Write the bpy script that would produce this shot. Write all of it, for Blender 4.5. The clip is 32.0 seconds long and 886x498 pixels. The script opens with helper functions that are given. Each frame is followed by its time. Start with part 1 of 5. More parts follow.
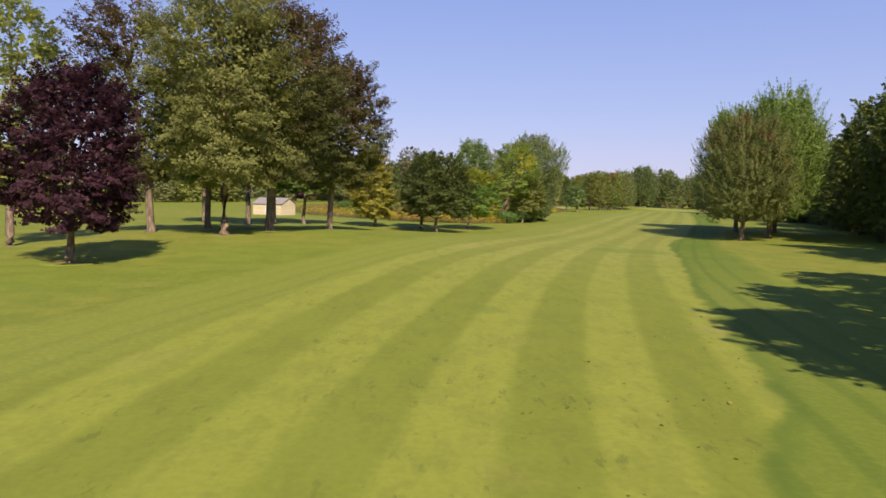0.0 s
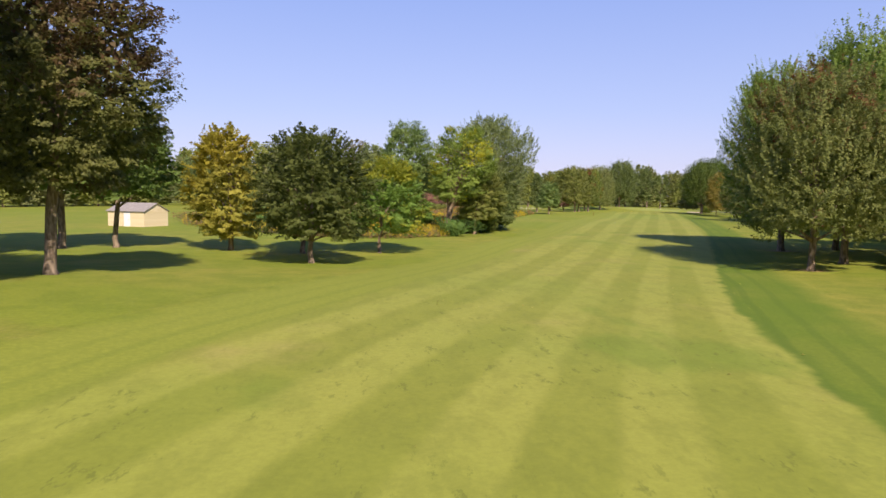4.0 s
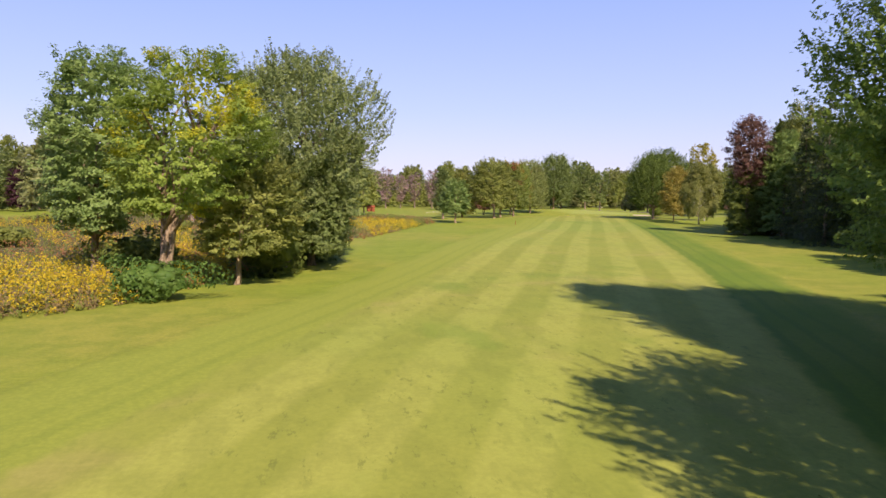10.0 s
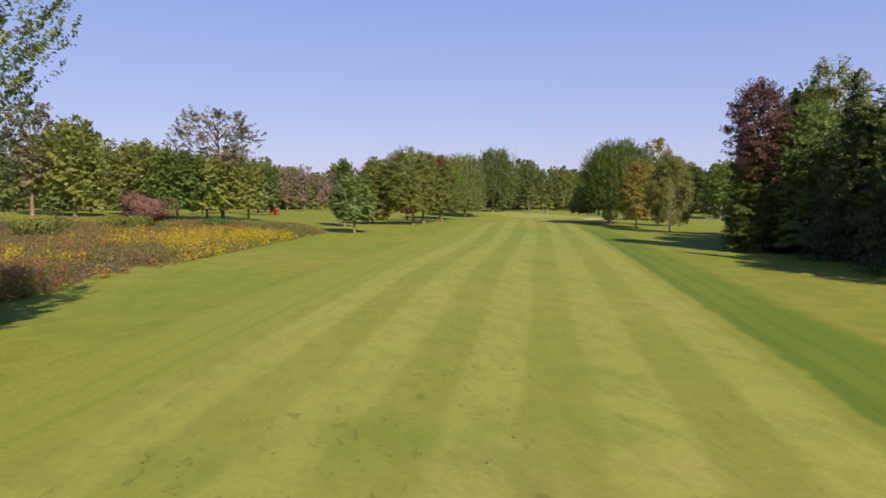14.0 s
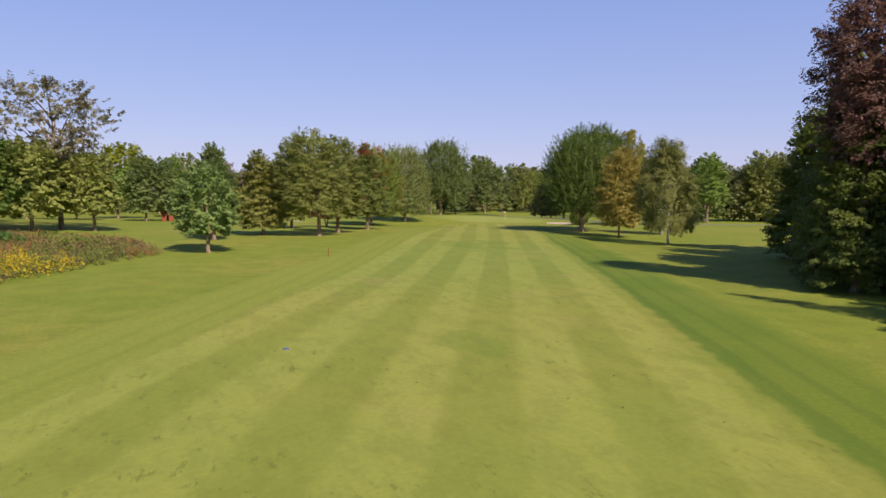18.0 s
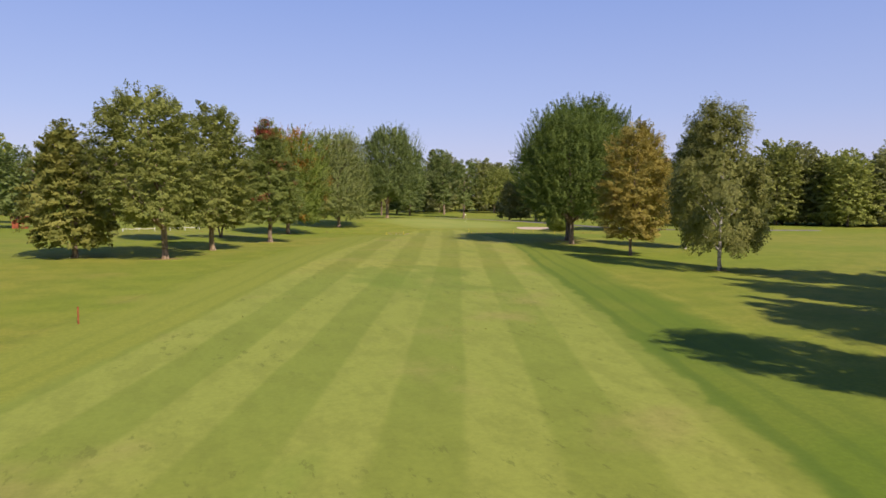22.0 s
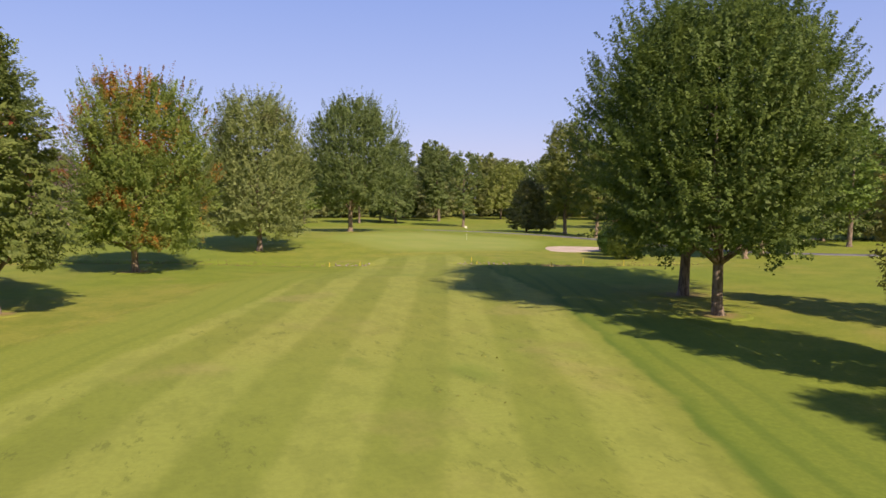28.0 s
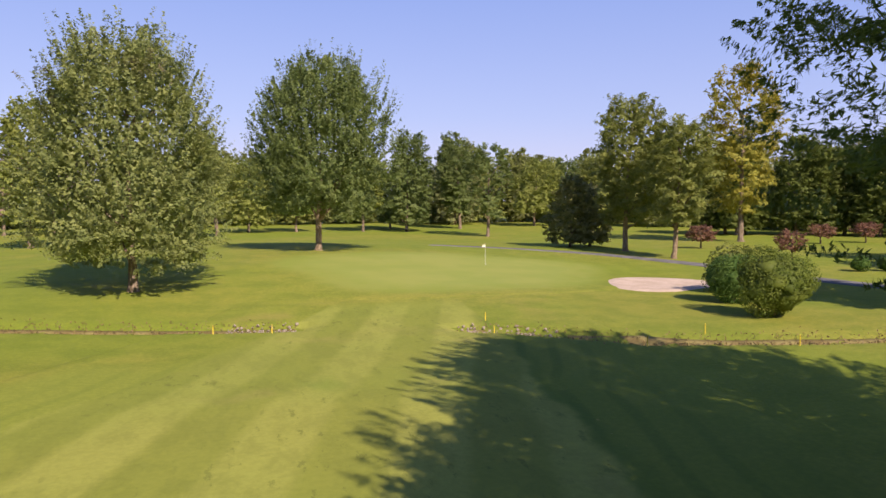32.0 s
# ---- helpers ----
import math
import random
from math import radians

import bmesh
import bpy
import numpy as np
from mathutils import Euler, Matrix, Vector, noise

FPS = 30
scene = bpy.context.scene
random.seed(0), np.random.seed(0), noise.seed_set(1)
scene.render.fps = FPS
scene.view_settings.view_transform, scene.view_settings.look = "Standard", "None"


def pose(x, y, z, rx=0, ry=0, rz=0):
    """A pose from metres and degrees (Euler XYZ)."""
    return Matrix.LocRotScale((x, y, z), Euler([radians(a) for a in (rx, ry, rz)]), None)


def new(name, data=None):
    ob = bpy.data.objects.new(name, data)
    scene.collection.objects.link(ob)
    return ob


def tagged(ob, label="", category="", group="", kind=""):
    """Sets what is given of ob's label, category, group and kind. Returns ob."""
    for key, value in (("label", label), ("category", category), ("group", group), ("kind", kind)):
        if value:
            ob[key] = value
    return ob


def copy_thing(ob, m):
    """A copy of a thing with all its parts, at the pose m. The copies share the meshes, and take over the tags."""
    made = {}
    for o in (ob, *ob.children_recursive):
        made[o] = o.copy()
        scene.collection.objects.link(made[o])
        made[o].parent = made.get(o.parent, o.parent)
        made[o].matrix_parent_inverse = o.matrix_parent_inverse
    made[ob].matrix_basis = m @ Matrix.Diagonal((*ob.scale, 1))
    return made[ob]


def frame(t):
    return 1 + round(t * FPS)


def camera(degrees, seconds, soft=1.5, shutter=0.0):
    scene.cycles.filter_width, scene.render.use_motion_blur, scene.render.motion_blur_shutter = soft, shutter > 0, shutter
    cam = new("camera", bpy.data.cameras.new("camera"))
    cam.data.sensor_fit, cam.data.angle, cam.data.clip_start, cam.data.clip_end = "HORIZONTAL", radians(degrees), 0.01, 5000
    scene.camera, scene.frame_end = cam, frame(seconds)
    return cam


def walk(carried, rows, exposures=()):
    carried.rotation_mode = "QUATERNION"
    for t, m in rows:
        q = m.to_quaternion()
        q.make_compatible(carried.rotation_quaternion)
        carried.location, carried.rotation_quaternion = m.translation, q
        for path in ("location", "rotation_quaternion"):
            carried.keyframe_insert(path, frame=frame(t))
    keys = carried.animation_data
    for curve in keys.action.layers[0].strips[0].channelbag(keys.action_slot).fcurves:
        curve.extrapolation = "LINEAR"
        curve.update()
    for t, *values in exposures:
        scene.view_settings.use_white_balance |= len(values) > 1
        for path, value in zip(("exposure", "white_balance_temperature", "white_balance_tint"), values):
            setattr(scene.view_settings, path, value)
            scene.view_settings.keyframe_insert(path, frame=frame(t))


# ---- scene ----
# ---- camera ----
cam = camera(66.0, 32.0, soft=1.55)
PATH = [
    (0.0, 0.00, 0.00, 4.63, 85.63, -1.15, -0.00),
    (1.0, 1.72, 9.65, 4.82, 85.60, -1.04, -0.12),
    (2.0, 3.54, 19.26, 5.01, 85.58, -0.93, -0.32),
    (3.0, 5.56, 28.79, 5.20, 85.56, -0.82, -1.13),
    (3.5, 6.67, 33.51, 5.31, 85.55, -0.76, -1.65),
    (4.5, 9.16, 42.82, 5.53, 85.54, -0.65, -2.69),
    (5.5, 11.97, 52.00, 5.76, 85.54, -0.54, -3.65),
    (6.0, 13.46, 56.56, 5.86, 85.54, -0.48, -4.09),
    (7.0, 16.55, 65.63, 6.05, 85.54, -0.41, -4.98),
    (8.0, 19.67, 74.72, 6.17, 85.54, -0.36, -5.86),
    (9.0, 22.73, 83.85, 6.20, 85.54, -0.36, -6.36),
    (10.0, 25.76, 93.00, 6.18, 85.54, -0.39, -7.15),
    (11.0, 28.80, 102.12, 6.13, 85.55, -0.41, -8.96),
    (12.0, 31.93, 111.16, 6.09, 85.57, -0.43, -10.53),
    (13.0, 35.17, 120.08, 6.08, 85.61, -0.40, -11.03),
    (14.0, 38.49, 128.88, 6.10, 85.66, -0.35, -11.63),
    (14.5, 40.16, 133.23, 6.11, 85.68, -0.33, -11.94),
    (15.5, 43.51, 141.83, 6.13, 85.72, -0.27, -12.63),
    (16.5, 46.82, 150.30, 6.13, 85.74, -0.23, -13.60),
    (17.0, 48.45, 154.49, 6.13, 85.75, -0.21, -14.11),
    (18.0, 51.68, 162.82, 6.11, 85.74, -0.19, -15.00),
    (19.0, 54.89, 171.14, 6.10, 85.73, -0.17, -15.78),
    (20.0, 58.09, 179.49, 6.10, 85.70, -0.15, -16.66),
    (21.0, 61.30, 187.93, 6.11, 85.68, -0.12, -17.55),
    (22.0, 64.49, 196.40, 6.15, 85.67, -0.09, -18.10),
    (23.0, 67.62, 204.81, 6.19, 85.66, -0.06, -18.41),
    (24.0, 70.63, 213.11, 6.24, 85.67, -0.03, -18.58),
    (24.5, 72.09, 217.20, 6.27, 85.67, -0.02, -18.59),
    (25.5, 74.94, 225.25, 6.33, 85.70, -0.00, -18.50),
    (26.5, 77.76, 233.19, 6.39, 85.74, 0.01, -18.37),
    (27.0, 79.18, 237.14, 6.42, 85.76, 0.01, -18.32),
    (28.0, 82.11, 245.02, 6.48, 85.81, 0.02, -18.12),
    (29.0, 85.20, 252.92, 6.54, 85.85, 0.04, -17.48),
    (30.0, 88.42, 260.85, 6.61, 85.90, 0.06, -16.72),
    (31.0, 91.72, 268.79, 6.67, 85.94, 0.08, -15.87),
    (32.0, 95.07, 276.74, 6.73, 85.98, 0.10, -15.48),
]
LIGHT = [(0.0, 0.27, 6880, 21.5), (3.5, 0.38, 6880, 21.5), (6.0, 0.70, 6950, 22.5), (9.0, 0.56, 6980, 22.5), (10.0, 0.62, 7050, 23), (11.0, 0.68, 7080, 23.5), (12.0, 0.50, 7000, 23), (13.0, 0.22, 6850, 21.5), (17.0, 0.20, 6800, 20.5), (24.0, 0.20, 6800, 20), (28.0, 0.30, 6900, 23), (32.0, 0.40, 6920, 24.5)]
walk(cam, [(t, pose(x, y, z, rx, ry, rz)) for t, x, y, z, rx, ry, rz in PATH], LIGHT)

# ---- sun and sky ----
SUN_EL, SHADE = radians(40), Vector((-0.240, 0.971, 0)).normalized()
sun = new("sun", bpy.data.lights.new("sun", "SUN"))
sun.data.energy, sun.data.angle, sun.data.color = 4.8, radians(0.6), (1.0, 0.92, 0.78)
ray = SHADE * math.cos(SUN_EL) - Vector((0, 0, math.sin(SUN_EL)))
sun.matrix_world = Matrix.Translation((0, 0, 60)) @ ray.to_track_quat("-Z", "Y").to_matrix().to_4x4()
world = bpy.data.worlds.new("world")
scene.world = world
world.use_nodes = True
wn, wl = world.node_tree.nodes, world.node_tree.links
sky = wn.new("ShaderNodeTexSky")
sky.sky_type, sky.sun_disc, sky.sun_elevation = "NISHITA", False, SUN_EL
sky.sun_rotation = math.atan2(-SHADE.x, -SHADE.y)
sky.air_density, sky.dust_density, sky.ozone_density = 1.0, 0.6, 3.0
wn["Background"].inputs["Strength"].default_value = 0.10
wl.new(sky.outputs[0], wn["Background"].inputs["Color"])
# thin haze, paler towards the horizon
height = wn.new("ShaderNodeSeparateXYZ")
wl.new(wn.new("ShaderNodeTexCoord").outputs["Generated"], height.inputs[0])
fade = wn.new("ShaderNodeValToRGB")
wl.new(height.outputs[2], fade.inputs[0])
fade.color_ramp.elements[0].position, fade.color_ramp.elements[0].color = 0.0, (0.52, 0.548, 0.795, 1)
fade.color_ramp.elements[1].position, fade.color_ramp.elements[1].color = 1.0, (0.035, 0.085, 0.30, 1)
for at, tone in ((0.12, (0.36, 0.47, 0.80, 1)), (0.34, (0.20, 0.34, 0.76, 1)), (0.60, (0.070, 0.150, 0.46, 1))):
    fade.color_ramp.elements.new(at).color = tone
haze = wn.new("ShaderNodeBackground")
wl.new(fade.outputs[0], haze.inputs["Color"])
haze.inputs["Strength"].default_value = 0.95
veil = wn.new("ShaderNodeMixShader")
veil.inputs[0].default_value = 0.75
wl.new(wn["Background"].outputs[0], veil.inputs[1])
wl.new(haze.outputs[0], veil.inputs[2])
wl.new(veil.outputs[0], wn["World Output"].inputs["Surface"])


# ---- materials ----
class Mat:
    """A node material with short helpers."""

    def __init__(self, name, rough=0.8):
        self.m = bpy.data.materials.new(name)
        self.m.use_nodes = True
        self.t = self.m.node_tree
        self.b = self.t.nodes["Principled BSDF"]
        self.b.inputs["Roughness"].default_value = rough
        self.b.inputs["Specular IOR Level"].default_value = 0.15

    def add(self, kind, **sockets):
        n = self.t.nodes.new(kind)
        for k, v in sockets.items():
            self.put(n.inputs[k.replace("_", " ")], v)
        return n

    def put(self, socket, v):
        if isinstance(v, bpy.types.NodeSocket):
            self.t.links.new(v, socket)
        elif isinstance(v, (tuple, list)) and len(v) == 3 and len(socket.default_value) == 4:
            socket.default_value = (*v, 1)
        else:
            socket.default_value = v

    def where(self, scale=(1, 1, 1), own=False):
        src = self.add("ShaderNodeTexCoord").outputs["Object"] if own else self.add("ShaderNodeNewGeometry").outputs["Position"]
        mp = self.add("ShaderNodeMapping", Vector=src, Scale=scale)
        return mp.outputs[0]

    def noise(self, scale, detail=3.0, at=None, rough=0.55):
        return self.add("ShaderNodeTexNoise", Vector=at or self.where(), Scale=scale, Detail=detail, Roughness=rough).outputs["Fac"]

    def ramp(self, fac, lo, hi):
        r = self.add("ShaderNodeMapRange", Value=fac)
        r.interpolation_type = "SMOOTHSTEP"
        r.inputs["From Min"].default_value, r.inputs["From Max"].default_value = lo, hi
        return r.outputs[0]

    def mix(self, fac, a, b):
        n = self.t.nodes.new("ShaderNodeMix")
        n.data_type = "RGBA"
        self.put(n.inputs[0], fac), self.put(n.inputs[6], a), self.put(n.inputs[7], b)
        return n.outputs[2]

    def math(self, op, a, b=0.0, c=0.0):
        n = self.t.nodes.new("ShaderNodeMath")
        n.operation = op
        self.put(n.inputs[0], a), self.put(n.inputs[1], b), self.put(n.inputs[2], c)
        return n.outputs[0]

    def color(self, c):
        self.put(self.b.inputs["Base Color"], c)

    def bump(self, height, strength=0.4, distance=0.05):
        n = self.add("ShaderNodeBump", Height=height, Strength=strength, Distance=distance)
        self.t.links.new(n.outputs[0], self.b.inputs["Normal"])


def turf(m):
    """The colour of the rough grass, over its place in the world."""
    wide = m.ramp(m.noise(0.045, 4), 0.38, 0.66)
    mid = m.ramp(m.noise(0.4, 6, rough=0.7), 0.40, 0.62)
    fine = m.noise(5.0, 5, rough=0.7)
    c = m.mix(wide, (0.236, 0.286, 0.033), (0.305, 0.302, 0.049))
    c = m.mix(m.math("MULTIPLY", mid, 0.5), c, (0.150, 0.208, 0.021))
    dry = m.ramp(m.noise(0.11, 5), 0.60, 0.75)
    c = m.mix(m.math("MULTIPLY", dry, 0.6), c, (0.36, 0.30, 0.075))
    c = m.mix(m.ramp(fine, 0.35, 0.75), m.mix(0.3, c, (0.04, 0.07, 0.01)), c)
    return c, fine


def rough_turf():
    m = Mat("rough_grass", 0.9)
    c, fine = turf(m)
    m.color(c)
    m.bump(fine, 0.7, 0.06)
    return m.m


def uv_of(m, name):
    n = m.add("ShaderNodeUVMap")
    n.uv_map = name
    return n.outputs[0]


def fairway_turf():
    """Mown grass: stripes along the lane, softer bands and wheel lines outside of it."""
    m = Mat("mown_fairway_grass", 0.9)
    rough, fine = turf(m)
    uv = m.add("ShaderNodeSeparateXYZ", Vector=uv_of(m, "lane"))
    lane, inside = uv.outputs[0], uv.outputs[1]
    cut = m.add("ShaderNodeSeparateXYZ", Vector=uv_of(m, "mowing"))
    mow, contrast = cut.outputs[0], cut.outputs[1]
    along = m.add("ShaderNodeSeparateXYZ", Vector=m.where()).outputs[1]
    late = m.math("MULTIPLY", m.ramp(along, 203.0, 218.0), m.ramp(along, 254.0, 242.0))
    wob = m.math("MULTIPLY_ADD", m.math("SUBTRACT", m.noise(0.16, 3), 0.5), 0.08, mow)
    wave = m.math("COSINE", m.math("MULTIPLY", wob, 2 * math.pi))
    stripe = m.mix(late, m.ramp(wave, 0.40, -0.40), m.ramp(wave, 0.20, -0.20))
    # how far the two mowing directions differ along the way, and from spot to spot
    sharp = m.math("MULTIPLY", contrast, m.math("MULTIPLY_ADD", m.ramp(m.noise(0.05, 2), 0.30, 0.62), 0.45, 0.60))
    stripe = m.math("MULTIPLY_ADD", m.math("SUBTRACT", stripe, 0.5), sharp, 0.5)
    patch = m.ramp(m.noise(0.07, 4), 0.36, 0.66)
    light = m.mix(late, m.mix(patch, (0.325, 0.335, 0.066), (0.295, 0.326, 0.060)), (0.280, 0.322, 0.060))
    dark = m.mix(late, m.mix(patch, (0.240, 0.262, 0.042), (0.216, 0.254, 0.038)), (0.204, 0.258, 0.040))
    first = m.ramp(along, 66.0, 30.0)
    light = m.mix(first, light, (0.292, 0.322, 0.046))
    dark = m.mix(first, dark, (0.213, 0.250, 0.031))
    c = m.mix(stripe, dark, light)
    dry = m.ramp(m.noise(0.13, 5), 0.56, 0.74)
    c = m.mix(m.math("MULTIPLY", dry, 0.45), c, (0.36, 0.29, 0.10))
    lush = m.ramp(m.noise(0.085, 5, m.where((1, 0.6, 1))), 0.585, 0.65)
    c = m.mix(m.math("MULTIPLY", lush, 0.5), c, (0.148, 0.225, 0.028))
    mott = m.ramp(m.noise(0.9, 6, m.where((1, 0.45, 1)), rough=0.7), 0.44, 0.60)
    c = m.mix(m.math("MULTIPLY", mott, 0.24), c, (0.14, 0.165, 0.028))
    spot = m.ramp(m.noise(1.5, 4, m.where((1.5, 0.55, 1)), rough=0.75), 0.58, 0.66)
    worn = m.ramp(m.noise(0.09, 2), 0.37, 0.54)
    c = m.mix(m.math("MULTIPLY", m.math("MULTIPLY", spot, worn), 0.50), c, (0.115, 0.135, 0.026))
    c = m.mix(m.ramp(fine, 0.3, 0.7), m.mix(0.16, c, (0.05, 0.07, 0.01)), c)
    # the longer first cut beside it
    band = m.mix(m.ramp(m.noise(0.12, 3), 0.4, 0.6), (0.136, 0.204, 0.020), (0.168, 0.222, 0.026))
    lines = m.ramp(m.math("SINE", m.math("MULTIPLY", m.math("MULTIPLY_ADD", m.noise(0.10, 2), 1.0, lane), 4.0)), 0.30, 0.95)
    band = m.mix(m.math("MULTIPLY", m.ramp(lane, 2.0, -2.0), 0.78), band, (0.285, 0.312, 0.047))
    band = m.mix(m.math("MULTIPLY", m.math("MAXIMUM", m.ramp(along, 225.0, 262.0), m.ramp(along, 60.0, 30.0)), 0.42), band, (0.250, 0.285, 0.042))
    near = m.ramp(inside, -6.5, -1.0)
    band = m.mix(m.math("MULTIPLY", m.math("MULTIPLY", lines, near), m.math("MULTIPLY_ADD", m.ramp(lane, -2.0, 2.0), 0.22, 0.16)), band, (0.080, 0.140, 0.018))
    band = m.mix(m.ramp(fine, 0.35, 0.75), m.mix(0.25, band, (0.04, 0.07, 0.01)), band)
    edge = m.math("MULTIPLY_ADD", m.noise(0.5, 3), 1.4, m.math("SUBTRACT", inside, 0.7))
    c = m.mix(m.ramp(edge, -0.35, 0.35), band, c)
    rim = m.math("MULTIPLY", m.math("MULTIPLY", m.ramp(edge, -0.9, -0.25), m.ramp(edge, 0.15, -0.2)), m.ramp(lane, -2.0, 2.0))
    c = m.mix(m.math("MULTIPLY", rim, 0.45), c, (0.085, 0.145, 0.018))
    c = m.mix(m.ramp(m.math("MULTIPLY_ADD", m.noise(0.22, 3), 3.0, inside), -4.6, -2.6), rough, c)
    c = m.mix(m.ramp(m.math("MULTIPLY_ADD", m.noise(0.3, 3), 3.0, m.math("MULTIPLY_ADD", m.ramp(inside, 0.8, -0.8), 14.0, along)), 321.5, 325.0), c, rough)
    m.color(c)
    m.bump(fine, 0.35, 0.04)
    return m.m


def green_turf():
    m = Mat("putting_green_grass", 0.85)
    rough, fine = turf(m)
    uv = m.add("ShaderNodeSeparateXYZ", Vector=uv_of(m, "lane"))
    c = m.mix(m.ramp(m.noise(0.2, 4), 0.35, 0.65), (0.240, 0.288, 0.056), (0.278, 0.305, 0.066))
    collar = m.mix(m.ramp(m.noise(0.3, 3), 0.4, 0.6), (0.225, 0.275, 0.045), (0.25, 0.285, 0.055))
    rings = m.ramp(m.math("SINE", m.math("MULTIPLY", uv.outputs[0], 26.0)), 0.2, 0.9)
    collar = m.mix(m.math("MULTIPLY", rings, 0.15), collar, (0.24, 0.27, 0.05))
    r = m.math("MULTIPLY_ADD", m.noise(0.5, 2), 0.06, uv.outputs[0])
    c = m.mix(m.ramp(r, 0.68, 0.84), c, collar)
    c = m.mix(m.ramp(r, 0.84, 1.04), c, rough)
    m.color(c)
    m.bump(fine, 0.2, 0.02)
    return m.m


def plain(name, a, b, scale=3.0, rough=0.8, bump=0.3, own=True, metal=0.0):
    """Two tones over coarse and fine noise, with relief."""
    m = Mat(name, rough)
    at = m.where(own=own)
    n1, n2 = m.noise(scale, 5, at), m.noise(scale * 9, 4, at)
    c = m.mix(m.ramp(n1, 0.35, 0.65), a, b)
    c = m.mix(m.math("MULTIPLY", m.ramp(n2, 0.45, 0.7), 0.35), c, tuple(v * 0.55 for v in a))
    m.color(c)
    m.b.inputs["Metallic"].default_value = metal
    m.bump(n2, bump, 0.03)
    return m.m


def bark(name, a, b, stretch=0.25, scale=5.0):
    m = Mat(name, 0.95)
    at = m.where((1, 1, stretch), own=True)
    n = m.noise(scale, 5, at, 0.7)
    c = m.mix(m.ramp(n, 0.38, 0.62), a, b)
    moss = m.ramp(m.noise(0.9, 3, m.where(own=True)), 0.55, 0.75)
    c = m.mix(m.math("MULTIPLY", moss, 0.35), c, (0.10, 0.11, 0.05))
    m.color(c)
    m.bump(n, 0.9, 0.06)
    return m.m


def leaves(name, dark, light, accent=None, share=0.0, top=None, patch=0.22, span=(0.3, 0.95)):
    """Leaf colour: varied leaf by leaf and branch by branch; accent: a turning colour in patches, top: towards the crown's top."""
    m = Mat(name, 0.55)
    dark, light = [(3.12 * q[0], 2.62 * q[1], 2.80 * q[2]) for q in (dark, light)]
    isl = m.add("ShaderNodeNewGeometry").outputs["Random Per Island"]
    at = m.where(own=True)
    big = m.ramp(m.noise(0.28, 3, at), 0.35, 0.65)
    clump = m.ramp(m.noise(1.1, 2, at), 0.36, 0.64)
    c = m.mix(m.math("MULTIPLY_ADD", isl, 0.18, m.math("MULTIPLY_ADD", clump, 0.48, 0.15)), dark, light)
    c = m.mix(m.math("MULTIPLY", big, 0.5), c, tuple(0.5 * (p + q) * 0.82 for p, q in zip(dark, light)))
    if accent:
        t = m.noise(patch, 3, at)
        if top:
            z = m.add("ShaderNodeSeparateXYZ", Vector=m.add("ShaderNodeTexCoord").outputs["Generated"]).outputs[2]
            t = m.math("MULTIPLY_ADD", m.ramp(z, *span), top, t)
        c = m.mix(m.math("MULTIPLY", m.ramp(t, 0.68 - share, 0.76 - share), m.math("MULTIPLY_ADD", isl, 0.55, 0.4)), c, accent)
    m.color(c)
    m.b.inputs["Specular IOR Level"].default_value = 0.2
    thin = m.add("ShaderNodeBsdfTranslucent", Color=c)
    both = m.add("ShaderNodeMixShader", Fac=0.47)
    m.t.links.new(m.b.outputs[0], both.inputs[1])
    m.t.links.new(thin.outputs[0], both.inputs[2])
    m.t.links.new(both.outputs[0], m.t.nodes["Material Output"].inputs[0])
    return m.m


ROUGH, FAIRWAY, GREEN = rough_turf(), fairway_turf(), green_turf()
SAND = plain("bunker_sand", (0.50, 0.39, 0.29), (0.59, 0.47, 0.36), 0.8, 0.95, 0.4, own=False)
ASPHALT = plain("worn_asphalt", (0.14, 0.135, 0.13), (0.21, 0.20, 0.19), 0.6, 0.9, 0.4, own=False)
STONE = plain("pale_rock", (0.27, 0.22, 0.16), (0.40, 0.34, 0.27), 2.0, 0.9, 0.6)
EARTH = plain("ditch_earth", (0.22, 0.165, 0.06), (0.30, 0.25, 0.09), 1.2, 0.95, 0.6, own=False)
YELLOW_PAINT = plain("yellow_paint", (0.75, 0.55, 0.05), (0.80, 0.62, 0.10), 5, 0.5, 0.1)
WHITE_PAINT = plain("white_paint", (0.78, 0.78, 0.76), (0.84, 0.84, 0.82), 4, 0.5, 0.1)
CREAM_BOARD = plain("cream_boards", (0.62, 0.52, 0.32), (0.70, 0.60, 0.40), 1.5, 0.7, 0.2)
SHINGLE = plain("grey_shingles", (0.26, 0.24, 0.22), (0.36, 0.33, 0.30), 4, 0.9, 0.6)
RED_BOARD = plain("red_brown_boards", (0.24, 0.06, 0.03), (0.31, 0.09, 0.045), 2, 0.7, 0.3)
STAKE_RED = plain("faded_red_stake", (0.22, 0.07, 0.028), (0.29, 0.10, 0.04), 6, 0.7, 0.2)
DARK_POST = plain("dark_green_post", (0.03, 0.06, 0.03), (0.05, 0.08, 0.04), 4, 0.6, 0.2)
BLUE_PLATE = plain("blue_plate", (0.07, 0.09, 0.20), (0.10, 0.13, 0.26), 6, 0.4, 0.1)
FLAG = plain("flag_cloth", (0.78, 0.76, 0.45), (0.84, 0.82, 0.60), 6, 0.7, 0.1)
BARK = bark("grey_brown_bark", (0.13, 0.095, 0.065), (0.30, 0.23, 0.165))
PALE_BARK = bark("pale_furrowed_bark", (0.17, 0.118, 0.072), (0.34, 0.255, 0.170))
